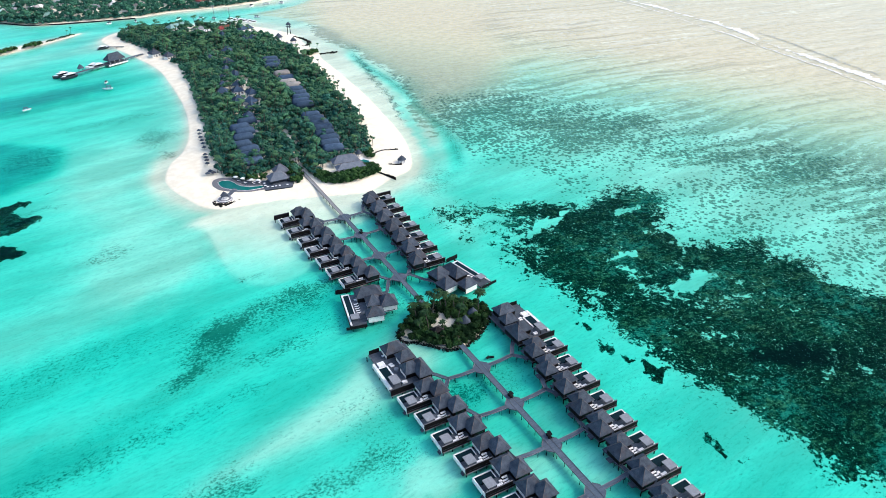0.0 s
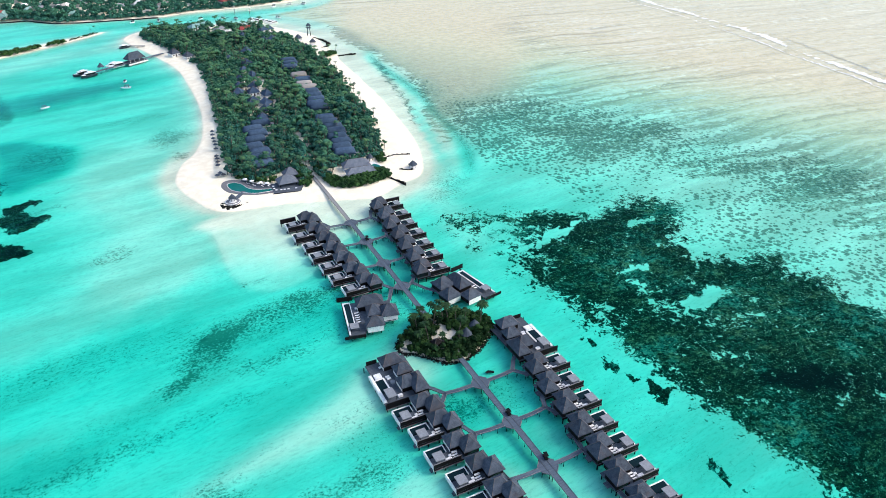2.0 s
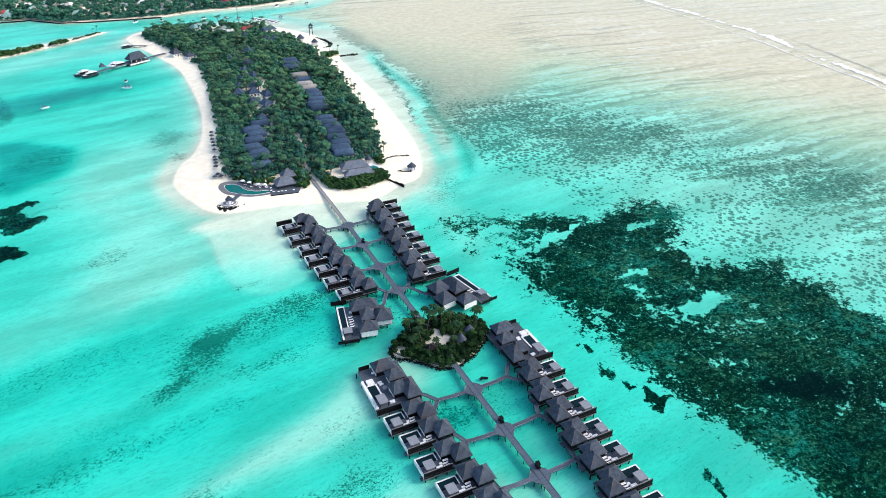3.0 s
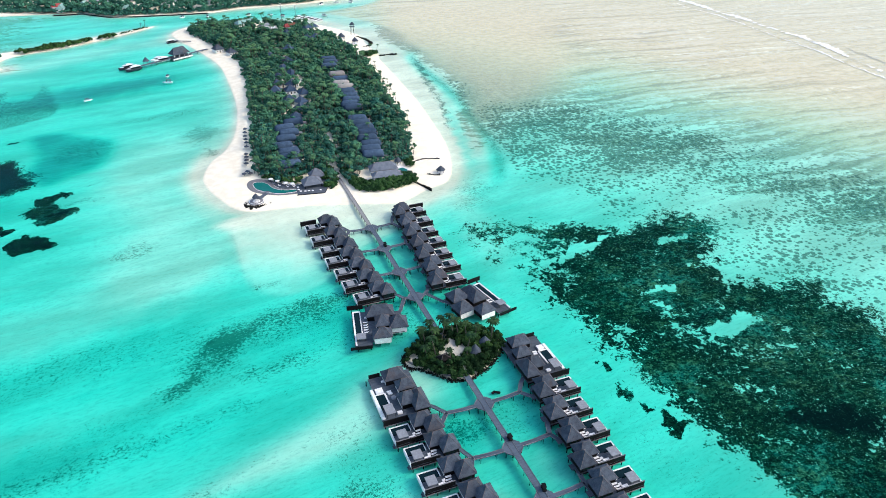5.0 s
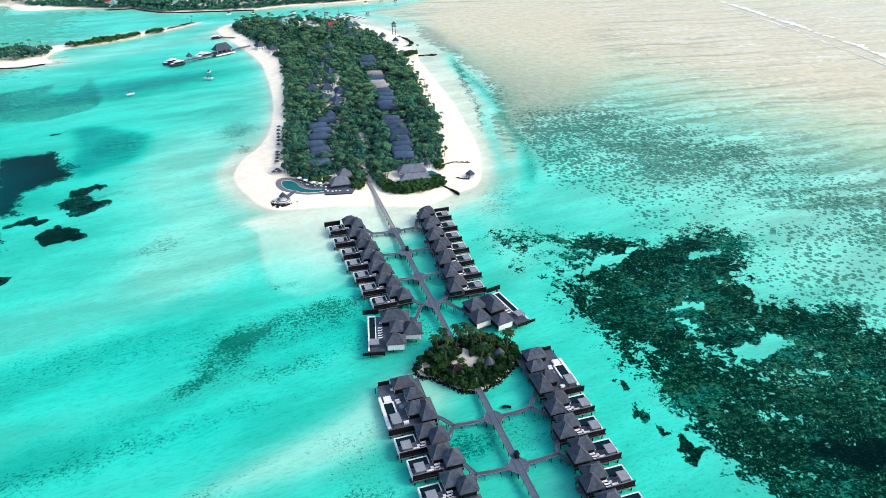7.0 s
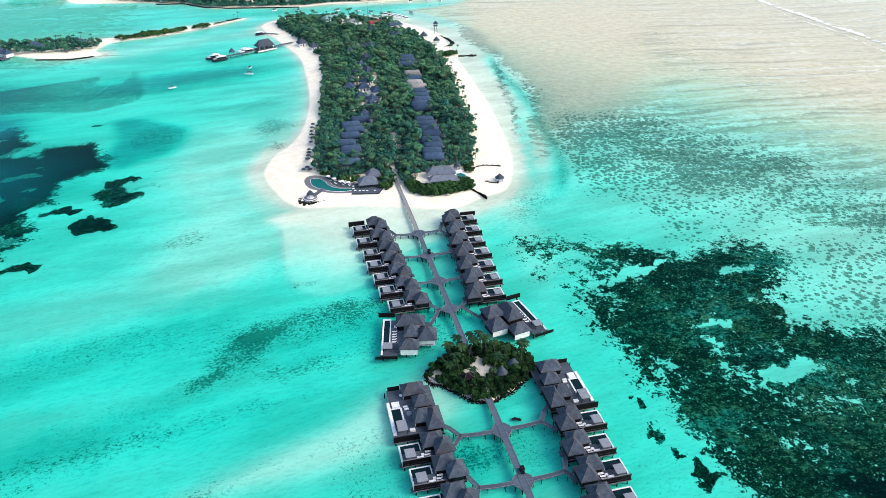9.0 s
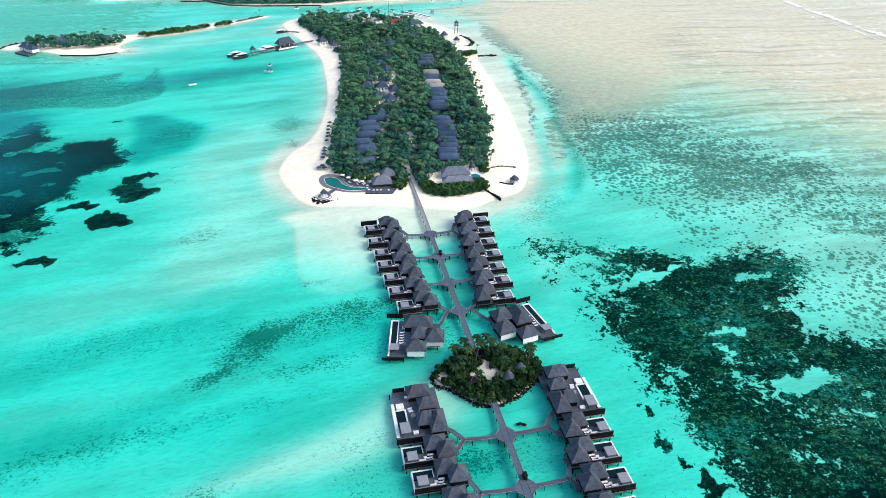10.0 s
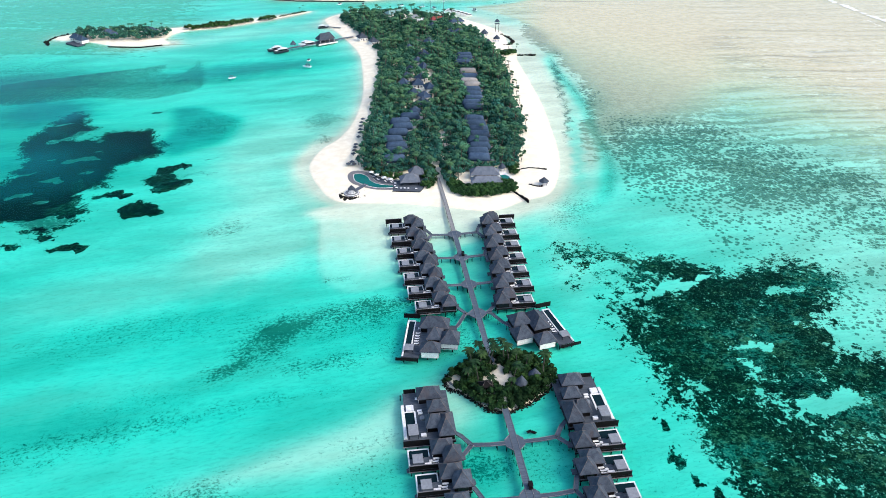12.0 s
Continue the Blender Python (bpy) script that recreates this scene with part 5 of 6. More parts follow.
part("bar_terrace", frustum(63.6, 366.6, 0.2, 1.3, 4.8, 4.2, 20), CAP, pool, "round pale terrace")
part("bar_rim", rods([[(63.6 + 3.9 * math.cos(k * math.tau / 20), 366.6 + 3.9 * math.sin(k * math.tau / 20), 1.4) for k in range(21)]], 0.22), WHITE, pool, "white ring wall")
for i, (x, y, turn) in enumerate(((76.0, 389.0, 60), (77.4, 387.0, 60), (79.2, 384.2, 50), (81.4, 381.4, 40), (84.0, 379.2, 30), (87.0, 377.6, 20), (76.3, 384.6, 70), (79.0, 380.2, 50), (83.0, 377.2, 30), (86.2, 376.0, 20))):
    lounger(x, y, 1.54, turn)
for i, (x, y) in enumerate(((78.4, 383.6), (82.4, 379.2), (85.6, 376.8), (75.4, 387.4))):
    top = thing("parasol", "round white canvas parasol beside the pool", "parasol", "parasols", pose(x, y, 1.53))
    part("canopy", frustum(0, 0, 2.0, 2.6, 1.5, 0.08, 8), CUSHION, top)
    part("pole", frustum(0, 0, 0, 2.1, 0.05, 0.05, 6), DARK_WOOD, top)


def boulders(name, line, label, seed, wide, size, count, z=0.0):
    """Tumbled rocks along a line, as one heap."""
    r = np.random.default_rng(seed)
    vs, fs, n = [], [], 0
    line = np.array(line, float)
    seg = np.linalg.norm(np.diff(line, axis=0), axis=1)
    for s in r.uniform(0, seg.sum(), count):
        k = min(int(np.searchsorted(np.cumsum(seg), s)), len(seg) - 1)
        p = line[k] + (line[k + 1] - line[k]) * ((s - (np.cumsum(seg)[k] - seg[k])) / seg[k])
        v = ICO_V * (1 + r.uniform(-0.3, 0.3, (len(ICO_V), 1))) * size * r.uniform(0.5, 1.25) * (1, 1, 0.7)
        vs.append(v + (*(p + r.normal(0, wide, 2)), z + r.uniform(-0.2, 0.35) * size))
        fs += (ICO_F + n).tolist()
        n += len(v)
    return tagged(new(name, soft_mesh(name, np.concatenate(vs), fs, ROCK)), label, "rocks", kind="stuff")


boulders("rocks", [(58.4, 370), (57.5, 365), (60.5, 361.5), (65, 361), (69.0, 363), (70, 367), (71.5, 369.5)], "dark tumbled rocks round the beach bar point", 3, 0.8, 1.0, 160, 0.1)
boulders("rocks", np.vstack([ISLET, ISLET[:1]]), "black wet rocks round the wooded islet", 4, 0.55, 0.30, 1700, 0.0)

# thatched sunshades along the western beach
for i, (x, y) in enumerate(((74.3, 474.5), (73.2, 468), (72.5, 461.6), (72.0, 455.5), (71.5, 450), (70.5, 443), (68.5, 431), (68.0, 426.5), (67.4, 421.5), (66.5, 416.5), (65.4, 404.5), (63.2, 401.8), (66.6, 401.2))):
    top = thing("sunshade", "round thatched sunshade on the white beach", "sunshade", "sunshades", pose(x - 0.8, y, 0.9))
    part("thatch", frustum(0, 0, 1.9, 2.9, 1.6, 0.1, 9), SHINGLE, top)
    part("pole", frustum(0, 0, -0.2, 2.0, 0.07, 0.06, 6), DARK_WOOD, top)

# ---- the woods ----
CLEARINGS = [(x - 7.2, y - 8.2, x + 7.6, y + 3.2) for x, y in BUNGALOWS + EAST_BUNGALOWS] + [(x - 4, y - 5, x + 4, y + 3) for x, y in INLAND]
CLEARINGS += [(88, 362, 107.2, 388.5), (126.5, 360, 156, 383), (111.0, 376, 115.0, 402), (59, 366, 79, 390), (59, 366, 91, 383), (59, 366, 74.5, 397)]
CLEARINGS += [(104, 758, 134, 780), (124, 738, 148, 757), (149, 733, 168, 748), (167, 721, 186, 735), (75, 674, 87, 688), (85, 660, 96, 673)]


def open_ground(x, y):
    free = np.ones(x.shape, bool)
    for x0, y0, x1, y1 in CLEARINGS:
        free &= ~((x > x0) & (x < x1) & (y > y0) & (y < y1))
    return free | (np.sin(x * 12.9 + y * 78.2) > 0.965) & (y > 398)


def path_x(y):
    """The sandy lane that winds through the middle of the woods."""
    return 121 + 4.5 * np.sin(y / 31.0) + 0.05 * (y - 480)


x, y, r = scatter(WOODS, 4.0, 11)
keep = open_ground(x, y)
gap = np.exp(-(((x - 122 - 0.08 * (y - 540)) / 11) ** 2) - ((y - 540) / 85) ** 2) * (0.5 + 0.5 * np.sin(y * 0.21 + x * 0.3))
keep &= r.uniform(0, 1, x.size) > 1.45 * gap
keep &= (abs(x - path_x(y)) > 2.0) | (np.sin(y * 0.13 + 1.0) + np.sin(y * 0.049) < 0.1)
keep &= ~((x > 178) & (y > 635) & (r.uniform(0, 1, x.size) < 0.7))
x, y = x[keep], y[keep]
order = np.argsort(y)
x, y = x[order], y[order]
size, pick = r.uniform(0.5, 1.15, x.size) * (1 + 0.18 * np.sin(x * 0.11 + 1.7 * np.sin(y * 0.07))), r.uniform(0, 1, x.size)
far_broad, far_palm, near_count = [], [], 0
for i in range(x.size):
    edge = inside(WOODS, x[i:i + 1], y[i:i + 1])[0]
    s = size[i] * (0.75 if edge < 3 else 1.0)
    if pick[i] < 0.42:
        far_palm.append((x[i], y[i], SAND_Z - 0.1, s)) if i > 480 else palm(i, x[i], y[i], SAND_Z - 0.1, s)
    else:
        far_broad.append((x[i], y[i], SAND_Z - 0.1, s)) if i > 480 else tree(i, x[i], y[i], SAND_Z - 0.1, s)
joined_trees("woodland", far_broad, "dense dark green tropical woodland", [c for _, c in BROAD], LEAF)
joined_trees("palm_heads", far_palm, "palm heads standing out of the woodland", [c for _, c in PALMS], FROND)
joined_trees("palm_stems", far_palm, "grey palm stems in the woodland", [c for c, _ in PALMS], PALM_BARK)

x, y, r = scatter(WOODS, 3.4, 13)
CLEARINGS[:len(BUNGALOWS + EAST_BUNGALOWS)] = [(x0 + 0.5, y0 + 4.2, x1, y1 + 0.2) for x0, y0, x1, y1 in CLEARINGS[:len(BUNGALOWS + EAST_BUNGALOWS)]]
keep = open_ground(x, y) & (r.uniform(0, 1, x.size) > 1.15 * np.exp(-(((x - 122 - 0.08 * (y - 540)) / 9) ** 2) - ((y - 540) / 75) ** 2))
keep &= (abs(x - path_x(y)) > 2.6) | (np.sin(y * 0.13 + 1.0) + np.sin(y * 0.049) < 0.1)
joined_trees("undergrowth", [(a, b, SAND_Z - 0.2, r.uniform(0.9, 1.5)) for a, b in zip(x[keep], y[keep])], "dark green undergrowth beneath the island trees", BUSHES, LEAF)

# hedges and beach scrub
x, y, r = scatter(rounded([(119, 372), (118.5, 361), (125, 355), (134, 353.2), (150, 355.8), (155.5, 363), (150, 368), (138, 363.6), (127, 366)]), 1.9, 21)
joined_trees("hedge", [(a, b, 0.9, r.uniform(1.1, 1.6)) for a, b in zip(x, y)], "thick clipped green hedge along the beach", BUSHES, SCRUB)
x, y, r = scatter(rounded([(116.6, 386), (117.0, 374), (119, 367), (124, 364.5), (123, 373), (121, 388)]), 2.4, 22)
for i in range(x.size):
    bush(i, x[i], y[i], 1.0, r.uniform(0.8, 1.25))
x, y, r = scatter(rounded([(102.6, 369), (107, 378), (107.6, 389), (110.6, 394), (111.0, 384), (110.2, 374), (107.0, 367)]), 2.1, 23)
for i in range(x.size):
    bush(i, x[i], y[i], 1.0, r.uniform(0.9, 1.5))
for i, (x, y) in enumerate(((75.6, 392.4), (77.6, 390.4), (79.6, 388.2), (81.2, 386.0), (83.0, 384.2), (85.4, 382.6), (88.0, 381.4), (90.4, 381.6), (92.4, 383.4), (78.8, 393.0), (82.6, 389.0), (86.8, 386.0), (73.2, 395.6))):
    bush(i, x, y, 0.9, 1.25 + 0.3 * math.sin(i * 2.1))
# trees that crowd the pool, the restaurant and the foot of the jetty
for plan, gap, seed in (([(69.5, 408), (71.5, 396), (76.5, 392), (80, 387), (84, 383.5), (89, 381.5), (93, 389), (99, 392), (104, 390), (106, 398), (100, 410)], 3.5, 41),
                        ([(103.4, 370.4), (107.4, 379), (107.2, 392), (110.4, 398), (110.6, 384), (109.6, 374), (107.0, 369.4)], 3.0, 42),
                        ([(116.2, 376), (115.8, 388), (117, 400), (126, 400), (134, 387), (128, 382), (123, 371), (119, 368)], 3.3, 43)):
    x, y, r = scatter(rounded(plan), gap, seed)
    for i in range(x.size):
        (palm if i % 3 == 1 else tree)(i, x[i], y[i], SAND_Z - 0.1, r.uniform(0.55, 0.9) * (1.15 if i % 3 == 1 else 0.9))
r = np.random.default_rng(8)
for i in range(34):
    yy = 395 + i * 6.6
    xx = np.interp(yy, [395, 458, 515, 570, 640], [166, 182.5, 189, 197, 200]) + r.uniform(-1.5, 2.5)
    (bush if i % 3 else palm)(i, xx, yy, 1.1, r.uniform(0.55, 0.85))
for i in range(12):
    bush(i, 158.5 + r.uniform(-2, 3), 383 + r.uniform(-6, 5), 1.1, r.uniform(0.7, 1.3))

# ---- the wooded islet on the jetty ----
islet_path = thing("islet_path", "pale swept sand path across the wooded islet", "path")
ISLET_SAND = rounded([(106.4, 206.4), (109.0, 208.4), (112.0, 209.2), (114.0, 213.2), (115.8, 215.2), (117.2, 213.6), (117.4, 209.8), (119.6, 207.2), (122.6, 205.6), (122.2, 204.4), (119.6, 205.0), (117.2, 204.6), (116.0, 201), (115.2, 197.8), (115.0, 193.6), (112.4, 193.6), (113.2, 198), (113.6, 202.4), (112.4, 204.4), (108.4, 205.2)])
part("sand", prism(ISLET_SAND, 0.8, 1.62), SWEPT_SAND, islet_path)
low_wall = thing("sea_wall", "low pale stone wall along the islet shore", "wall", "sea walls")
part("wall", rods([[(98.8, 212.6, 1.3), (96.4, 210.4, 1.3), (95.6, 207.6, 1.3), (97.2, 205.2, 1.3), (101.2, 203.0, 1.3)]], 0.42, 0, 6), CAP, low_wall)
low_wall = thing("sea_wall", "low pale stone wall along the islet shore", "wall", "sea walls")
part("wall", rods([[(103.4, 200.6, 1.2), (104.6, 197.2, 1.2), (107.4, 194.2, 1.2), (110.4, 193.0, 1.2)]], 0.3, 0, 6), CAP, low_wall)
low_wall = thing("sea_wall", "low pale stone wall along the islet shore", "wall", "sea walls")
part("wall", rods([[(115.6, 193.2, 1.2), (120.5, 195.0, 1.2), (126.0, 197.8, 1.2)]], 0.3, 0, 6), CAP, low_wall)
cottage(108.5, 201.8, 4.8, 4.0, 2.5, 3.9, DARK_WOOD, "small pavilion with a dark roof on the islet", 8, 1.3, short=0.15, group="islet pavilions")
thatched_shelter(121.4, 201.2, 1.3, 2.4, 2.4, 5.6, "small pointed thatched shelter among islet shrubs")
thatched_shelter(127.2, 204.8, 1.3, 2.4, 2.4, 5.2, "small pointed thatched shelter among islet shrubs")
x, y, r = scatter(ISLET, 1.45, 31)
clear = (inside(ISLET, x, y) > 0.3) & (inside(ISLET_SAND, x, y) < -0.5)
clear &= ~((abs(x - 108.5) < 3.1) & (y > 197.2) & (y < 204.6)) & ~((abs(x - 98.0) < 2.2) & (abs(y - 208.3) < 3.0))
clear &= (abs(x - JETTY_X) > 1.9) | (y < 214)
clear &= ((x - 121.4) ** 2 + (y - 201.2) ** 2 > 7) & ((x - 127.2) ** 2 + (y - 204.8) ** 2 > 7)
high = (np.arange(x.size) % 5 == 0) & (inside(ISLET, x, y) > 2.0)
for i in np.flatnonzero(clear & high):
    bush(i, x[i], y[i], 1.1, 1.3 * r.uniform(0.7, 1.3), "islet shrubs")
joined_trees("ground_cover", [(a, b, 0.75, r.uniform(0.65, 1.1)) for a, b in zip(x[clear & ~high], y[clear & ~high])], "dense dark green shrubs covering the islet", BUSHES, ISLET_LEAF)
for i, (x, y, s) in enumerate(((105.4, 214.0, 0.85), (108.6, 213.2, 0.8), (109.8, 216.6, 0.75), (112.0, 213.0, 0.8), (119.6, 213.8, 0.95), (121.8, 211.0, 0.7), (131.0, 206.8, 0.95), (106.4, 205.0, 0.75), (103.2, 206.4, 0.65),
                               (110.8, 199.4, 0.6), (118.4, 202.6, 0.75), (118.2, 216.0, 0.7), (116.8, 199.0, 0.6), (124.6, 208.4, 0.65), (112.0, 217.6, 0.7))):
    palm(i, x, y, 1.0, 1.34 * s, "islet palms")


# ---- the western pier, boats and far shores ----
def pier(line, width, label):
    walkway("pier", line, width, label, 5.0)


def motor_yacht(x, y, turn, size, label, hull=BOAT_WHITE, roof=BOAT_WHITE, group="motor boats"):
    """A hull with a raked bow, a cabin, a roof and a dark band of glass; its bow points along its own x."""
    top = thing("motor_boat", label, "boat", group, pose(x, y, 0, 0, 0, turn) @ Matrix.Diagonal((size, size, size, 1)))
    outline = [(-6, -1.7), (2, -1.9), (4.6, -1.2), (6.6, 0), (4.6, 1.2), (2, 1.9), (-6, 1.7)]
    bm = bmesh.new()
    low = [bm.verts.new((px * 0.9, py * 0.75, -0.4)) for px, py in outline]
    high = [bm.verts.new((px, py, 1.2 + 0.09 * max(px, 0))) for px, py in outline]
    bm.faces.new(low[::-1]), bm.faces.new(high)
    for i in range(len(outline)):
        j = (i + 1) % len(outline)
        bm.faces.new((low[i], low[j], high[j], high[i]))
    part("hull", bm, hull, top)
    part("cabin", box(-4.6, -1.35, 1.15, 2.4, 1.35, 2.5, 0.15), GLASSY, top, "dark glazed cabin")
    part("cabin_roof", box(-5.2, -1.6, 2.5, 2.8, 1.6, 2.72, 0.1), roof, top)
    part("foredeck", prism([(2.6, -1.3), (4.2, -0.9), (5.6, 0), (4.2, 0.9), (2.6, 1.3)], 1.2, 1.75), BOAT_WHITE, top)
    part("flybridge", box(-3.0, -1.1, 2.72, 0.6, 1.1, 3.5, 0.12), BOAT_WHITE, top)
    return top


def small_boat(x, y, turn, size=1.0, mast=False):
    top = thing("dinghy", "small white open boat moored on the lagoon", "boat", "small boats", pose(x, y, 0, 0, 0, turn) @ Matrix.Diagonal((size, size, size, 1)))
    bm = bmesh.new()
    outline = [(-2.8, -0.9), (1.2, -1.0), (3.2, 0), (1.2, 1.0), (-2.8, 0.9)]
    low = [bm.verts.new((px * 0.85, py * 0.7, -0.3)) for px, py in outline]
    high = [bm.verts.new((px, py, 0.7)) for px, py in outline]
    bm.faces.new(low[::-1]), bm.faces.new(high)
    for i in range(5):
        bm.faces.new((low[i], low[(i + 1) % 5], high[(i + 1) % 5], high[i]))
    part("hull", bm, BOAT_WHITE, top)
    part("canopy", box(-1.8, -0.8, 1.9, 0.8, 0.8, 2.0, 0.04), BOAT_DARK, top)
    for k in (-1.6, 0.6):
        part("stanchion", box(k - 0.05, -0.75, 0.7, k + 0.05, 0.75, 1.9), BOAT_DARK, top)
    if mast:
        part("mast", frustum(0.3, 0, 0.7, 9.0, 0.08, 0.04, 6), BOAT_WHITE, top)


pier([(72, 694), (64, 690.5), (54, 684)], 2.2, "timber pier from the beach to the arrival pavilion")
arrival = thing("arrival_pavilion", "large thatched arrival pavilion on a pier", "pavilion", at=pose(46, 680, 0, 0, 0, 28))
part("deck", box(-9.5, -5.4, 0.9, 9.5, 5.4, 1.6), DECK, arrival)
part("fascia", box(-9.6, -5.6, 0.3, 9.6, -5.4, 1.5), WHITE, arrival)
roofed(arrival, -8.2, -4.6, 8.2, 4.6, 4.4, 9.6, "x", 0.6)
for x in (-7, -2.4, 2.4, 7):
    for y in (-4, 4):
        part("post", box(x - 0.12, y - 0.12, 1.6, x + 0.12, y + 0.12, 4.4), WHITE, arrival)
        part("stilt", frustum(x, y, -3, 0.95, 0.25, 0.25, 6), POST, arrival)
pier([(39, 676), (28, 668.5), (14, 661), (4, 656)], 2.6, "floating timber pontoon for boats")
thatched_shelter(17.6, 664.5, 1.8, 3.0, 2.4, 5.8, "small pointed thatched shelter on the pontoon", base=False)
motor_yacht(30.5, 673.5, 205, 1.15, "white motor yacht moored at the pontoon")
motor_yacht(27.0, 678.5, 205, 0.95, "white motor yacht moored at the pontoon")
motor_yacht(7.0, 655.0, 205, 1.15, "long dark-hulled ferry with a white roof", BOAT_DARK)
motor_yacht(1.5, 661.5, 205, 1.15, "long dark-hulled ferry with a white roof", BOAT_DARK)
pier([(60, 728), (52, 732), (46, 735)], 1.6, "short timber pier off the beach")
motor_yacht(43.0, 736.5, 20, 0.9, "dark tender with a pale canopy at a short pier", BOAT_DARK)
for x, y, turn, size, mast in ((-27.2, 584.5, 20, 1.1, False), (31.5, 607.5, 160, 1.35, False), (32.5, 625.5, 60, 0.9, False)):
    small_boat(x, y, turn, size, mast)
r = np.random.default_rng(41)
for i, (x, y) in enumerate(((176, 792), (180, 787.5), (184, 783), (187.5, 778), (191, 773), (194, 768))):
    motor_yacht(x, y, 200 + r.uniform(-8, 8), 0.75, "white dive boat moored off the far beach", group="dive boats")
for i, (x, y) in enumerate(((150, 815), (128, 822), (162, 806), (60, 838), (86, 832), (205, 790), (250, 846), (234, 850), (215, 848))):
    small_boat(x, y, r.uniform(0, 360), 1.2)

# service yard and beach bar at the far end of the island
cottage(118, 770, 22, 11, 4.0, 7.0, GREEN_ROOF, "large store house with a pale green sheet roof", 20, name="store_house", short=0.7, group="service houses")
cottage(134, 752, 12, 8, 3.5, 5.5, CANVAS, "service house with a pale grey roof", 25, name="store_house", short=0.7, group="service houses")
cottage(158, 741, 15, 8, 3.5, 6.0, RED_ROOF, "service house with a red sheet roof", 15, name="store_house", short=0.7, group="service houses")
cottage(176, 729, 15, 8, 3.5, 6.0, SLATE, "service house with a dark roof", 15, name="store_house", short=0.6, group="service houses")
cottage(140, 742, 8, 6, 3.2, 4.6, WHITE, "white flat-roofed service house", 15, name="store_house", short=0.6, group="service houses")
cottage(80, 682, 9, 9, 3.0, 7.0, SHINGLE, "round-looking thatched house at the beach", 20, short=0.05)
cottage(90, 667, 8, 8, 3.0, 6.6, SHINGLE, "round-looking thatched house at the beach", 20, short=0.05)
for x, y in ((152, 752), (164, 738)):
    mast = thing("radio_mast", "slender grey lattice radio mast", "mast", "masts", pose(x, y, SAND_Z))
    part("pole", frustum(0, 0, 0, 24, 0.28, 0.16, 6), CAP, mast)
    for h in (20.5, 23.0):
        part("antenna", box(-1.0, -0.15, h, 1.0, 0.15, h + 0.7, 0.05), WHITE, mast)
tower = thing("lookout_tower", "timber lookout tower with a thatched roof", "tower", at=pose(211.0, 698, 0.6))
for k in range(4):
    a = k * math.tau / 4 + 0.6
    part("leg", frustum(2.2 * math.cos(a), 2.2 * math.sin(a), 0, 8.0, 0.2, 0.15, 6, (-0.7 * math.cos(a), -0.7 * math.sin(a))), POST, tower)
part("platform", box(-2.2, -2.2, 7.8, 2.2, 2.2, 8.2), DECK, tower)
part("thatch", frustum(0, 0, 10.0, 12.6, 2.8, 0.2, 8), SHINGLE, tower)
for k in range(4):
    a = k * math.tau / 4 + 0.6
    part("post", box(1.6 * math.cos(a) - 0.08, 1.6 * math.sin(a) - 0.08, 8.2, 1.6 * math.cos(a) + 0.08, 1.6 * math.sin(a) + 0.08, 10.2), POST, tower)
thatched_shelter(196, 684, 1.0, 4.0, 2.6, 6.4, "thatched beach bar shelter on white sand")
thatched_shelter(204, 664, 1.0, 3.4, 2.6, 6.0, "thatched beach bar shelter on white sand")
thatched_shelter(194, 652, 1.0, 3.0, 2.6, 5.6, "thatched beach bar shelter on white sand")
boulders("rocks", [(214, 690), (219, 676), (220, 664), (215, 655), (208, 652)], "dark curved breakwater of stones", 7, 0.7, 1.2, 90)
boulders("rocks", [(214, 620), (222, 619.5), (230, 619)], "dark low line of stones", 9, 0.6, 1.0, 40)
for i in range(26):
    bush(i, 205 + r.normal(0, 4.2), 622.5 + r.normal(0, 3.0), 0.6, r.uniform(0.9, 1.5), "point shrubs")
palm(1, 208, 632, 0.8, 0.8), palm(2, 214, 628, 0.8, 0.7)

# the long sand spit with its wooded head
x, y, rr = scatter(rounded([(-190, 730), (-178, 745), (-150, 742), (-110, 738), (-100, 722), (-118, 706), (-150, 708), (-180, 715)]), 4.6, 51)
places = [(a, b, 0.8, rr.uniform(0.6, 1.0)) for a, b in zip(x, y)]
joined_trees("spit_woodland", places, "dark wooded head of a sand spit", [c for _, c in BROAD], LEAF)
joined_trees("spit_palm_heads", places[::5], "palm heads over a sand spit", [c for _, c in PALMS], FROND)
joined_trees("spit_palm_stems", places[::5], "palm stems on a sand spit", [c for c, _ in PALMS], PALM_BARK)
x, y, rr = scatter(rounded([(-88, 748), (-60, 760), (-34, 770), (-28, 767), (-52, 752), (-86, 741)]), 3.2, 52)
joined_trees("spit_scrub", [(a, b, 0.6, rr.uniform(0.9, 1.7)) for a, b in zip(x, y)], "low green scrub along a sand spit", BUSHES, SCRUB)
x, y, rr = scatter(rounded([(-24, 772), (-8, 781), (-4, 779), (-20, 769)]), 3.0, 53)
joined_trees("spit_scrub", [(a, b, 0.6, rr.uniform(0.9, 1.6)) for a, b in zip(x, y)], "low green scrub along a sand spit", BUSHES, SCRUB)
for i in range(16):
    bush(i, -2 + i * 1.7, 785 + i * 1.25 + rr.uniform(-1, 1), 0.5, rr.uniform(0.5, 0.9), "spit shrubs")
palm(3, 21, 803, 0.6, 0.7), palm(2, 17, 801, 0.6, 0.55)
for x, y, w, turn in ((-183, 714, 12, -40), (-176, 706, 10, -40), (-150, 716, 9, 10), (-120, 728, 14, 5), (-158, 728, 10, 30)):
    cottage(x, y, w, 8, 3.0, 6.5, SLATE, "thatched house at the wooded head of a spit", turn, 0.9, short=0.4, group="spit houses")
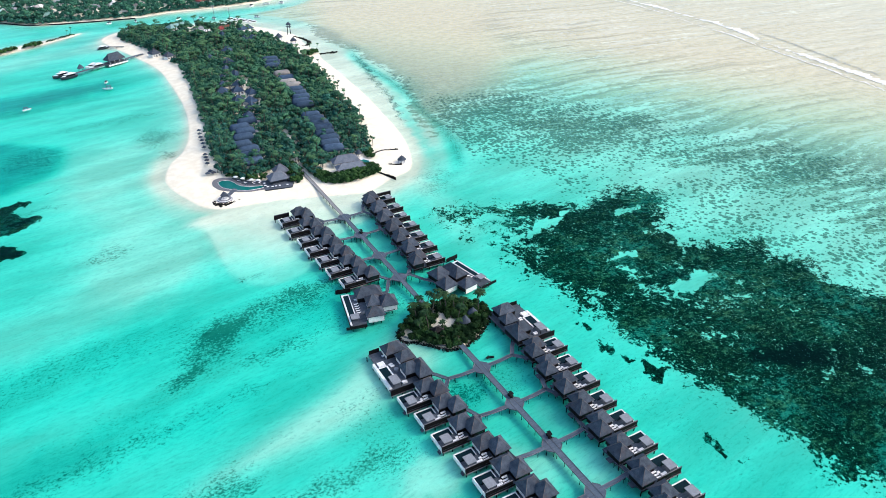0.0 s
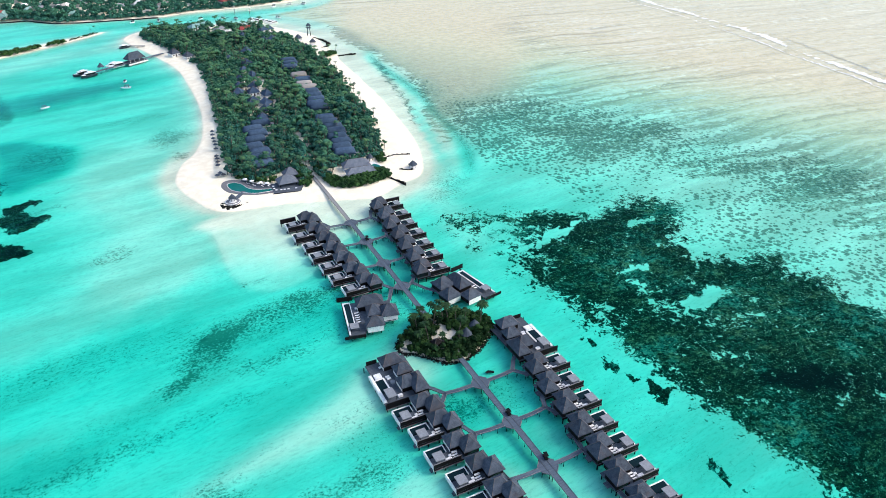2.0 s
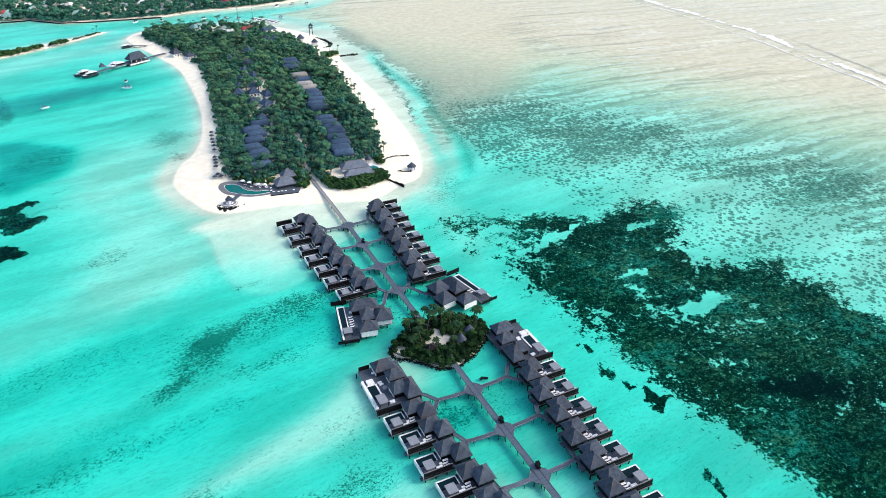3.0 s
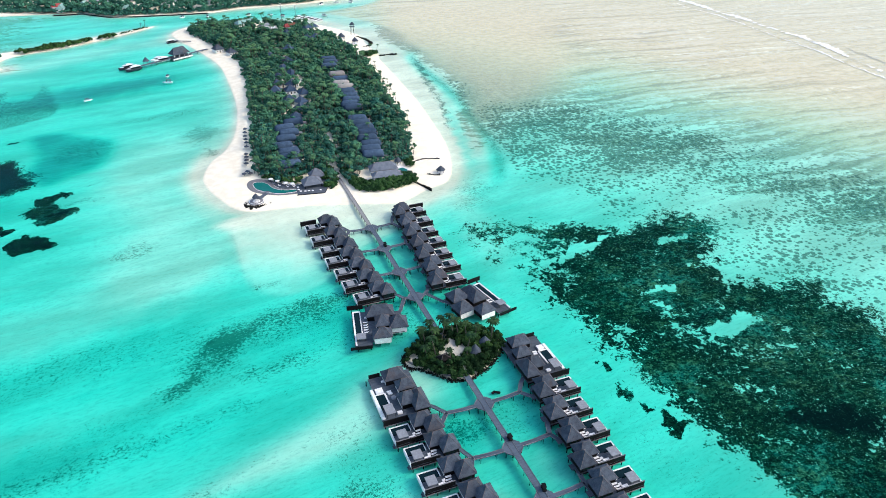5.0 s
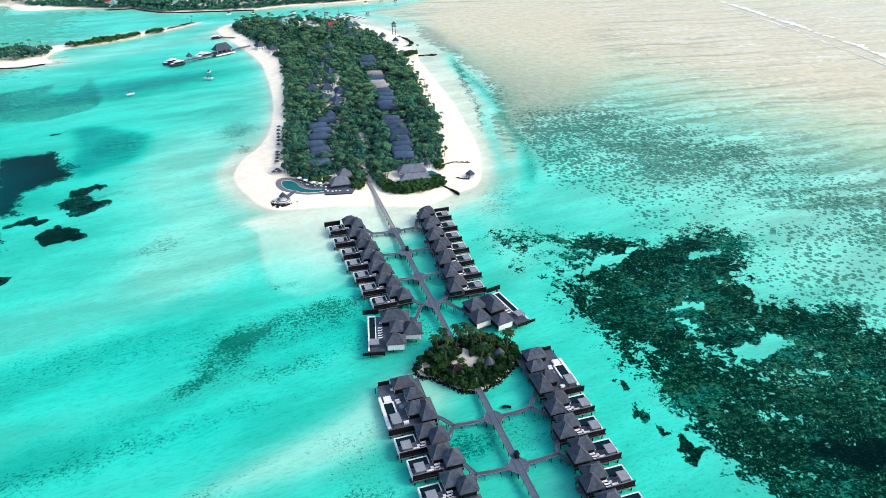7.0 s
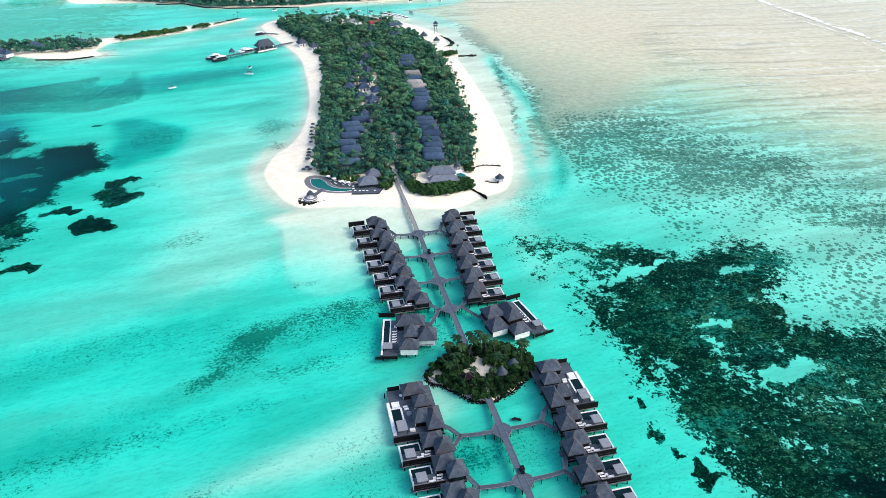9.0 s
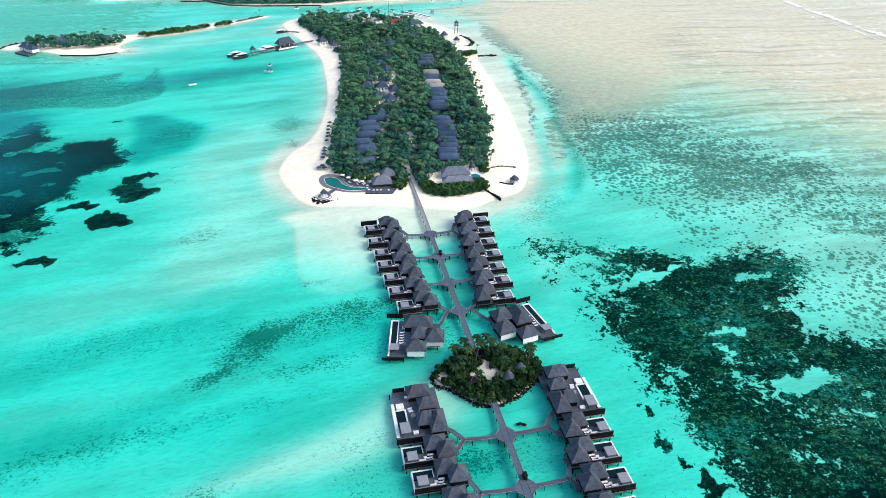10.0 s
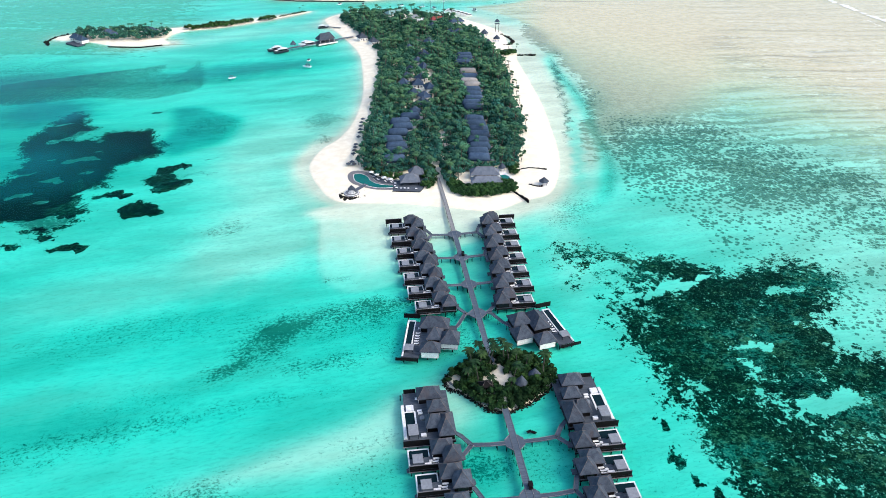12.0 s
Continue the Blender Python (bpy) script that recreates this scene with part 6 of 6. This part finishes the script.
part("platform", box(-9, -4, -0.6, 9, 4, 0.9), DECK, thing("landing_stage", "timber landing stage at the head of a spit", "deck", at=pose(-182, 704, 0, 0, 0, -40)))
part("wall", rods([[(-150, 690, 0.5), (-120, 684, 0.5), (-102, 690, 0.5)]], 0.5, 0, 6), ROCK, thing("sea_wall", "dark low sea wall round a sandy beach", "wall", "sea walls"))
boulders("rocks", [(-196, 744), (-207, 732), (-212, 716), (-206, 704)], "dark line of breakwater stones off the spit", 12, 0.8, 1.1, 60)

# the neighbouring island across the channel
x, y, rr = scatter(rounded([(-250, 1000), (-150, 950), (-60, 915), (0, 872), (40, 864), (88, 857), (125, 862), (200, 862), (244, 878), (330, 1000), (200, 1250), (-200, 1250)]), 7.6, 61)
dense = np.sin(x * 0.045 + 1.0) * np.sin(y * 0.06) + 0.6 * step(x, 60, 200) + rr.uniform(-0.5, 0.5, x.size)
places = [(a, b, 1.0, rr.uniform(0.8, 1.5)) for a, b, d in zip(x, y, dense) if d > -0.8]
joined_trees("far_woodland", places, "far woodland across the channel", [c for _, c in BROAD], LEAF)
x, y, rr = scatter(rounded([(-150, 944), (-62, 906), (-44, 903), (-12, 870), (27, 863), (88, 855), (125, 862), (200, 862), (246, 873), (240, 880), (200, 872), (125, 872), (88, 866), (30, 874), (0, 886), (-40, 918), (-140, 955)]), 3.4, 63)
joined_trees("shore_scrub", [(a, b, 0.7, rr.uniform(0.9, 1.9)) for a, b in zip(x, y)], "green scrub along the shore across the channel", BUSHES, LEAF)
r = np.random.default_rng(71)
for i in range(46):
    x, y = r.uniform(-90, 230), r.uniform(872, 980)
    if x < 0 and y < 915:
        continue
    cottage(x, y, r.uniform(9, 20), r.uniform(8, 12), r.uniform(3, 6), r.uniform(6.2, 8.5), (WHITE, CANVAS, PALE_ROOF, GREEN_ROOF, WHITE, RED_ROOF)[i % 6], "small pale house in the village across the channel", r.uniform(0, 90), 1.0, name="village_house", short=0.7, group="village houses")
part("wall", rods([[(-70, 897, 0.6), (-41, 895, 0.6), (-14, 868, 0.6), (10, 860, 0.6), (50, 853, 0.6), (88, 848, 0.6)]], 0.6, 0, 6), POST, thing("sea_wall", "dark harbour wall across the channel", "wall", "sea walls"))

# ---- surf on the outer reef ----
def surf(name, line, wide, seed, label, skin=None):
    """Broken water: a ragged raised ribbon of foam."""
    r = np.random.default_rng(seed)
    p = np.array(line, float)
    t = np.linspace(0, len(p) - 1, 900)
    c = np.stack([np.interp(t, np.arange(len(p)), p[:, k]) for k in (0, 1)], 1)
    slow = np.convolve(r.normal(0, 1, 960), np.ones(41) / 6.4, "same")[:900]
    quick = np.convolve(r.normal(0, 1, 960), np.ones(5) / 2.3, "same")[:900]
    other = np.convolve(r.normal(0, 1, 960), np.ones(5) / 2.3, "same")[:900]
    bm = bmesh.new()
    rows = []
    for (a, b), g, u, v in zip(c, slow, quick, other):
        w = wide * max(0.3, 0.7 + 0.22 * g)
        left, right = -w - 0.18 * wide * u, w * 0.8 + 0.28 * wide * v
        rows.append([bm.verts.new((a + 1.5 * g + o, b, z)) for o, z in ((left, 0.02), (left * 0.4, 0.02 * wide), (right * 0.4, 0.035 * wide), (right, 0.02))] if right - left > 0.45 * wide else None)
    for q, s in zip(rows, rows[1:]):
        if q and s:
            for k in range(3):
                bm.faces.new((q[k], q[k + 1], s[k + 1], s[k]))
    for loose in [q for q in bm.verts if not q.link_faces]:
        bm.verts.remove(loose)
    tagged(linked(name, bm, skin or FOAM), label, "surf", kind="stuff")


surf("surf", [(576, 270), (583, 315), (588, 352), (599, 417), (610, 470), (620, 516), (623, 560), (621, 640), (620, 735), (622, 795), (640, 900)], 5.0, 81, "line of white surf breaking on the outer reef")
surf("wave", [(600, 330), (606, 370), (615, 410), (622, 440), (629, 480)], 1.0, 82, "green face of a wave about to break on the reef", WAVE)
surf("surf", [(566, 300), (574, 350), (584, 420), (600, 520), (606, 600), (604, 700)], 1.3, 84, "thin line of spent foam inside the reef")
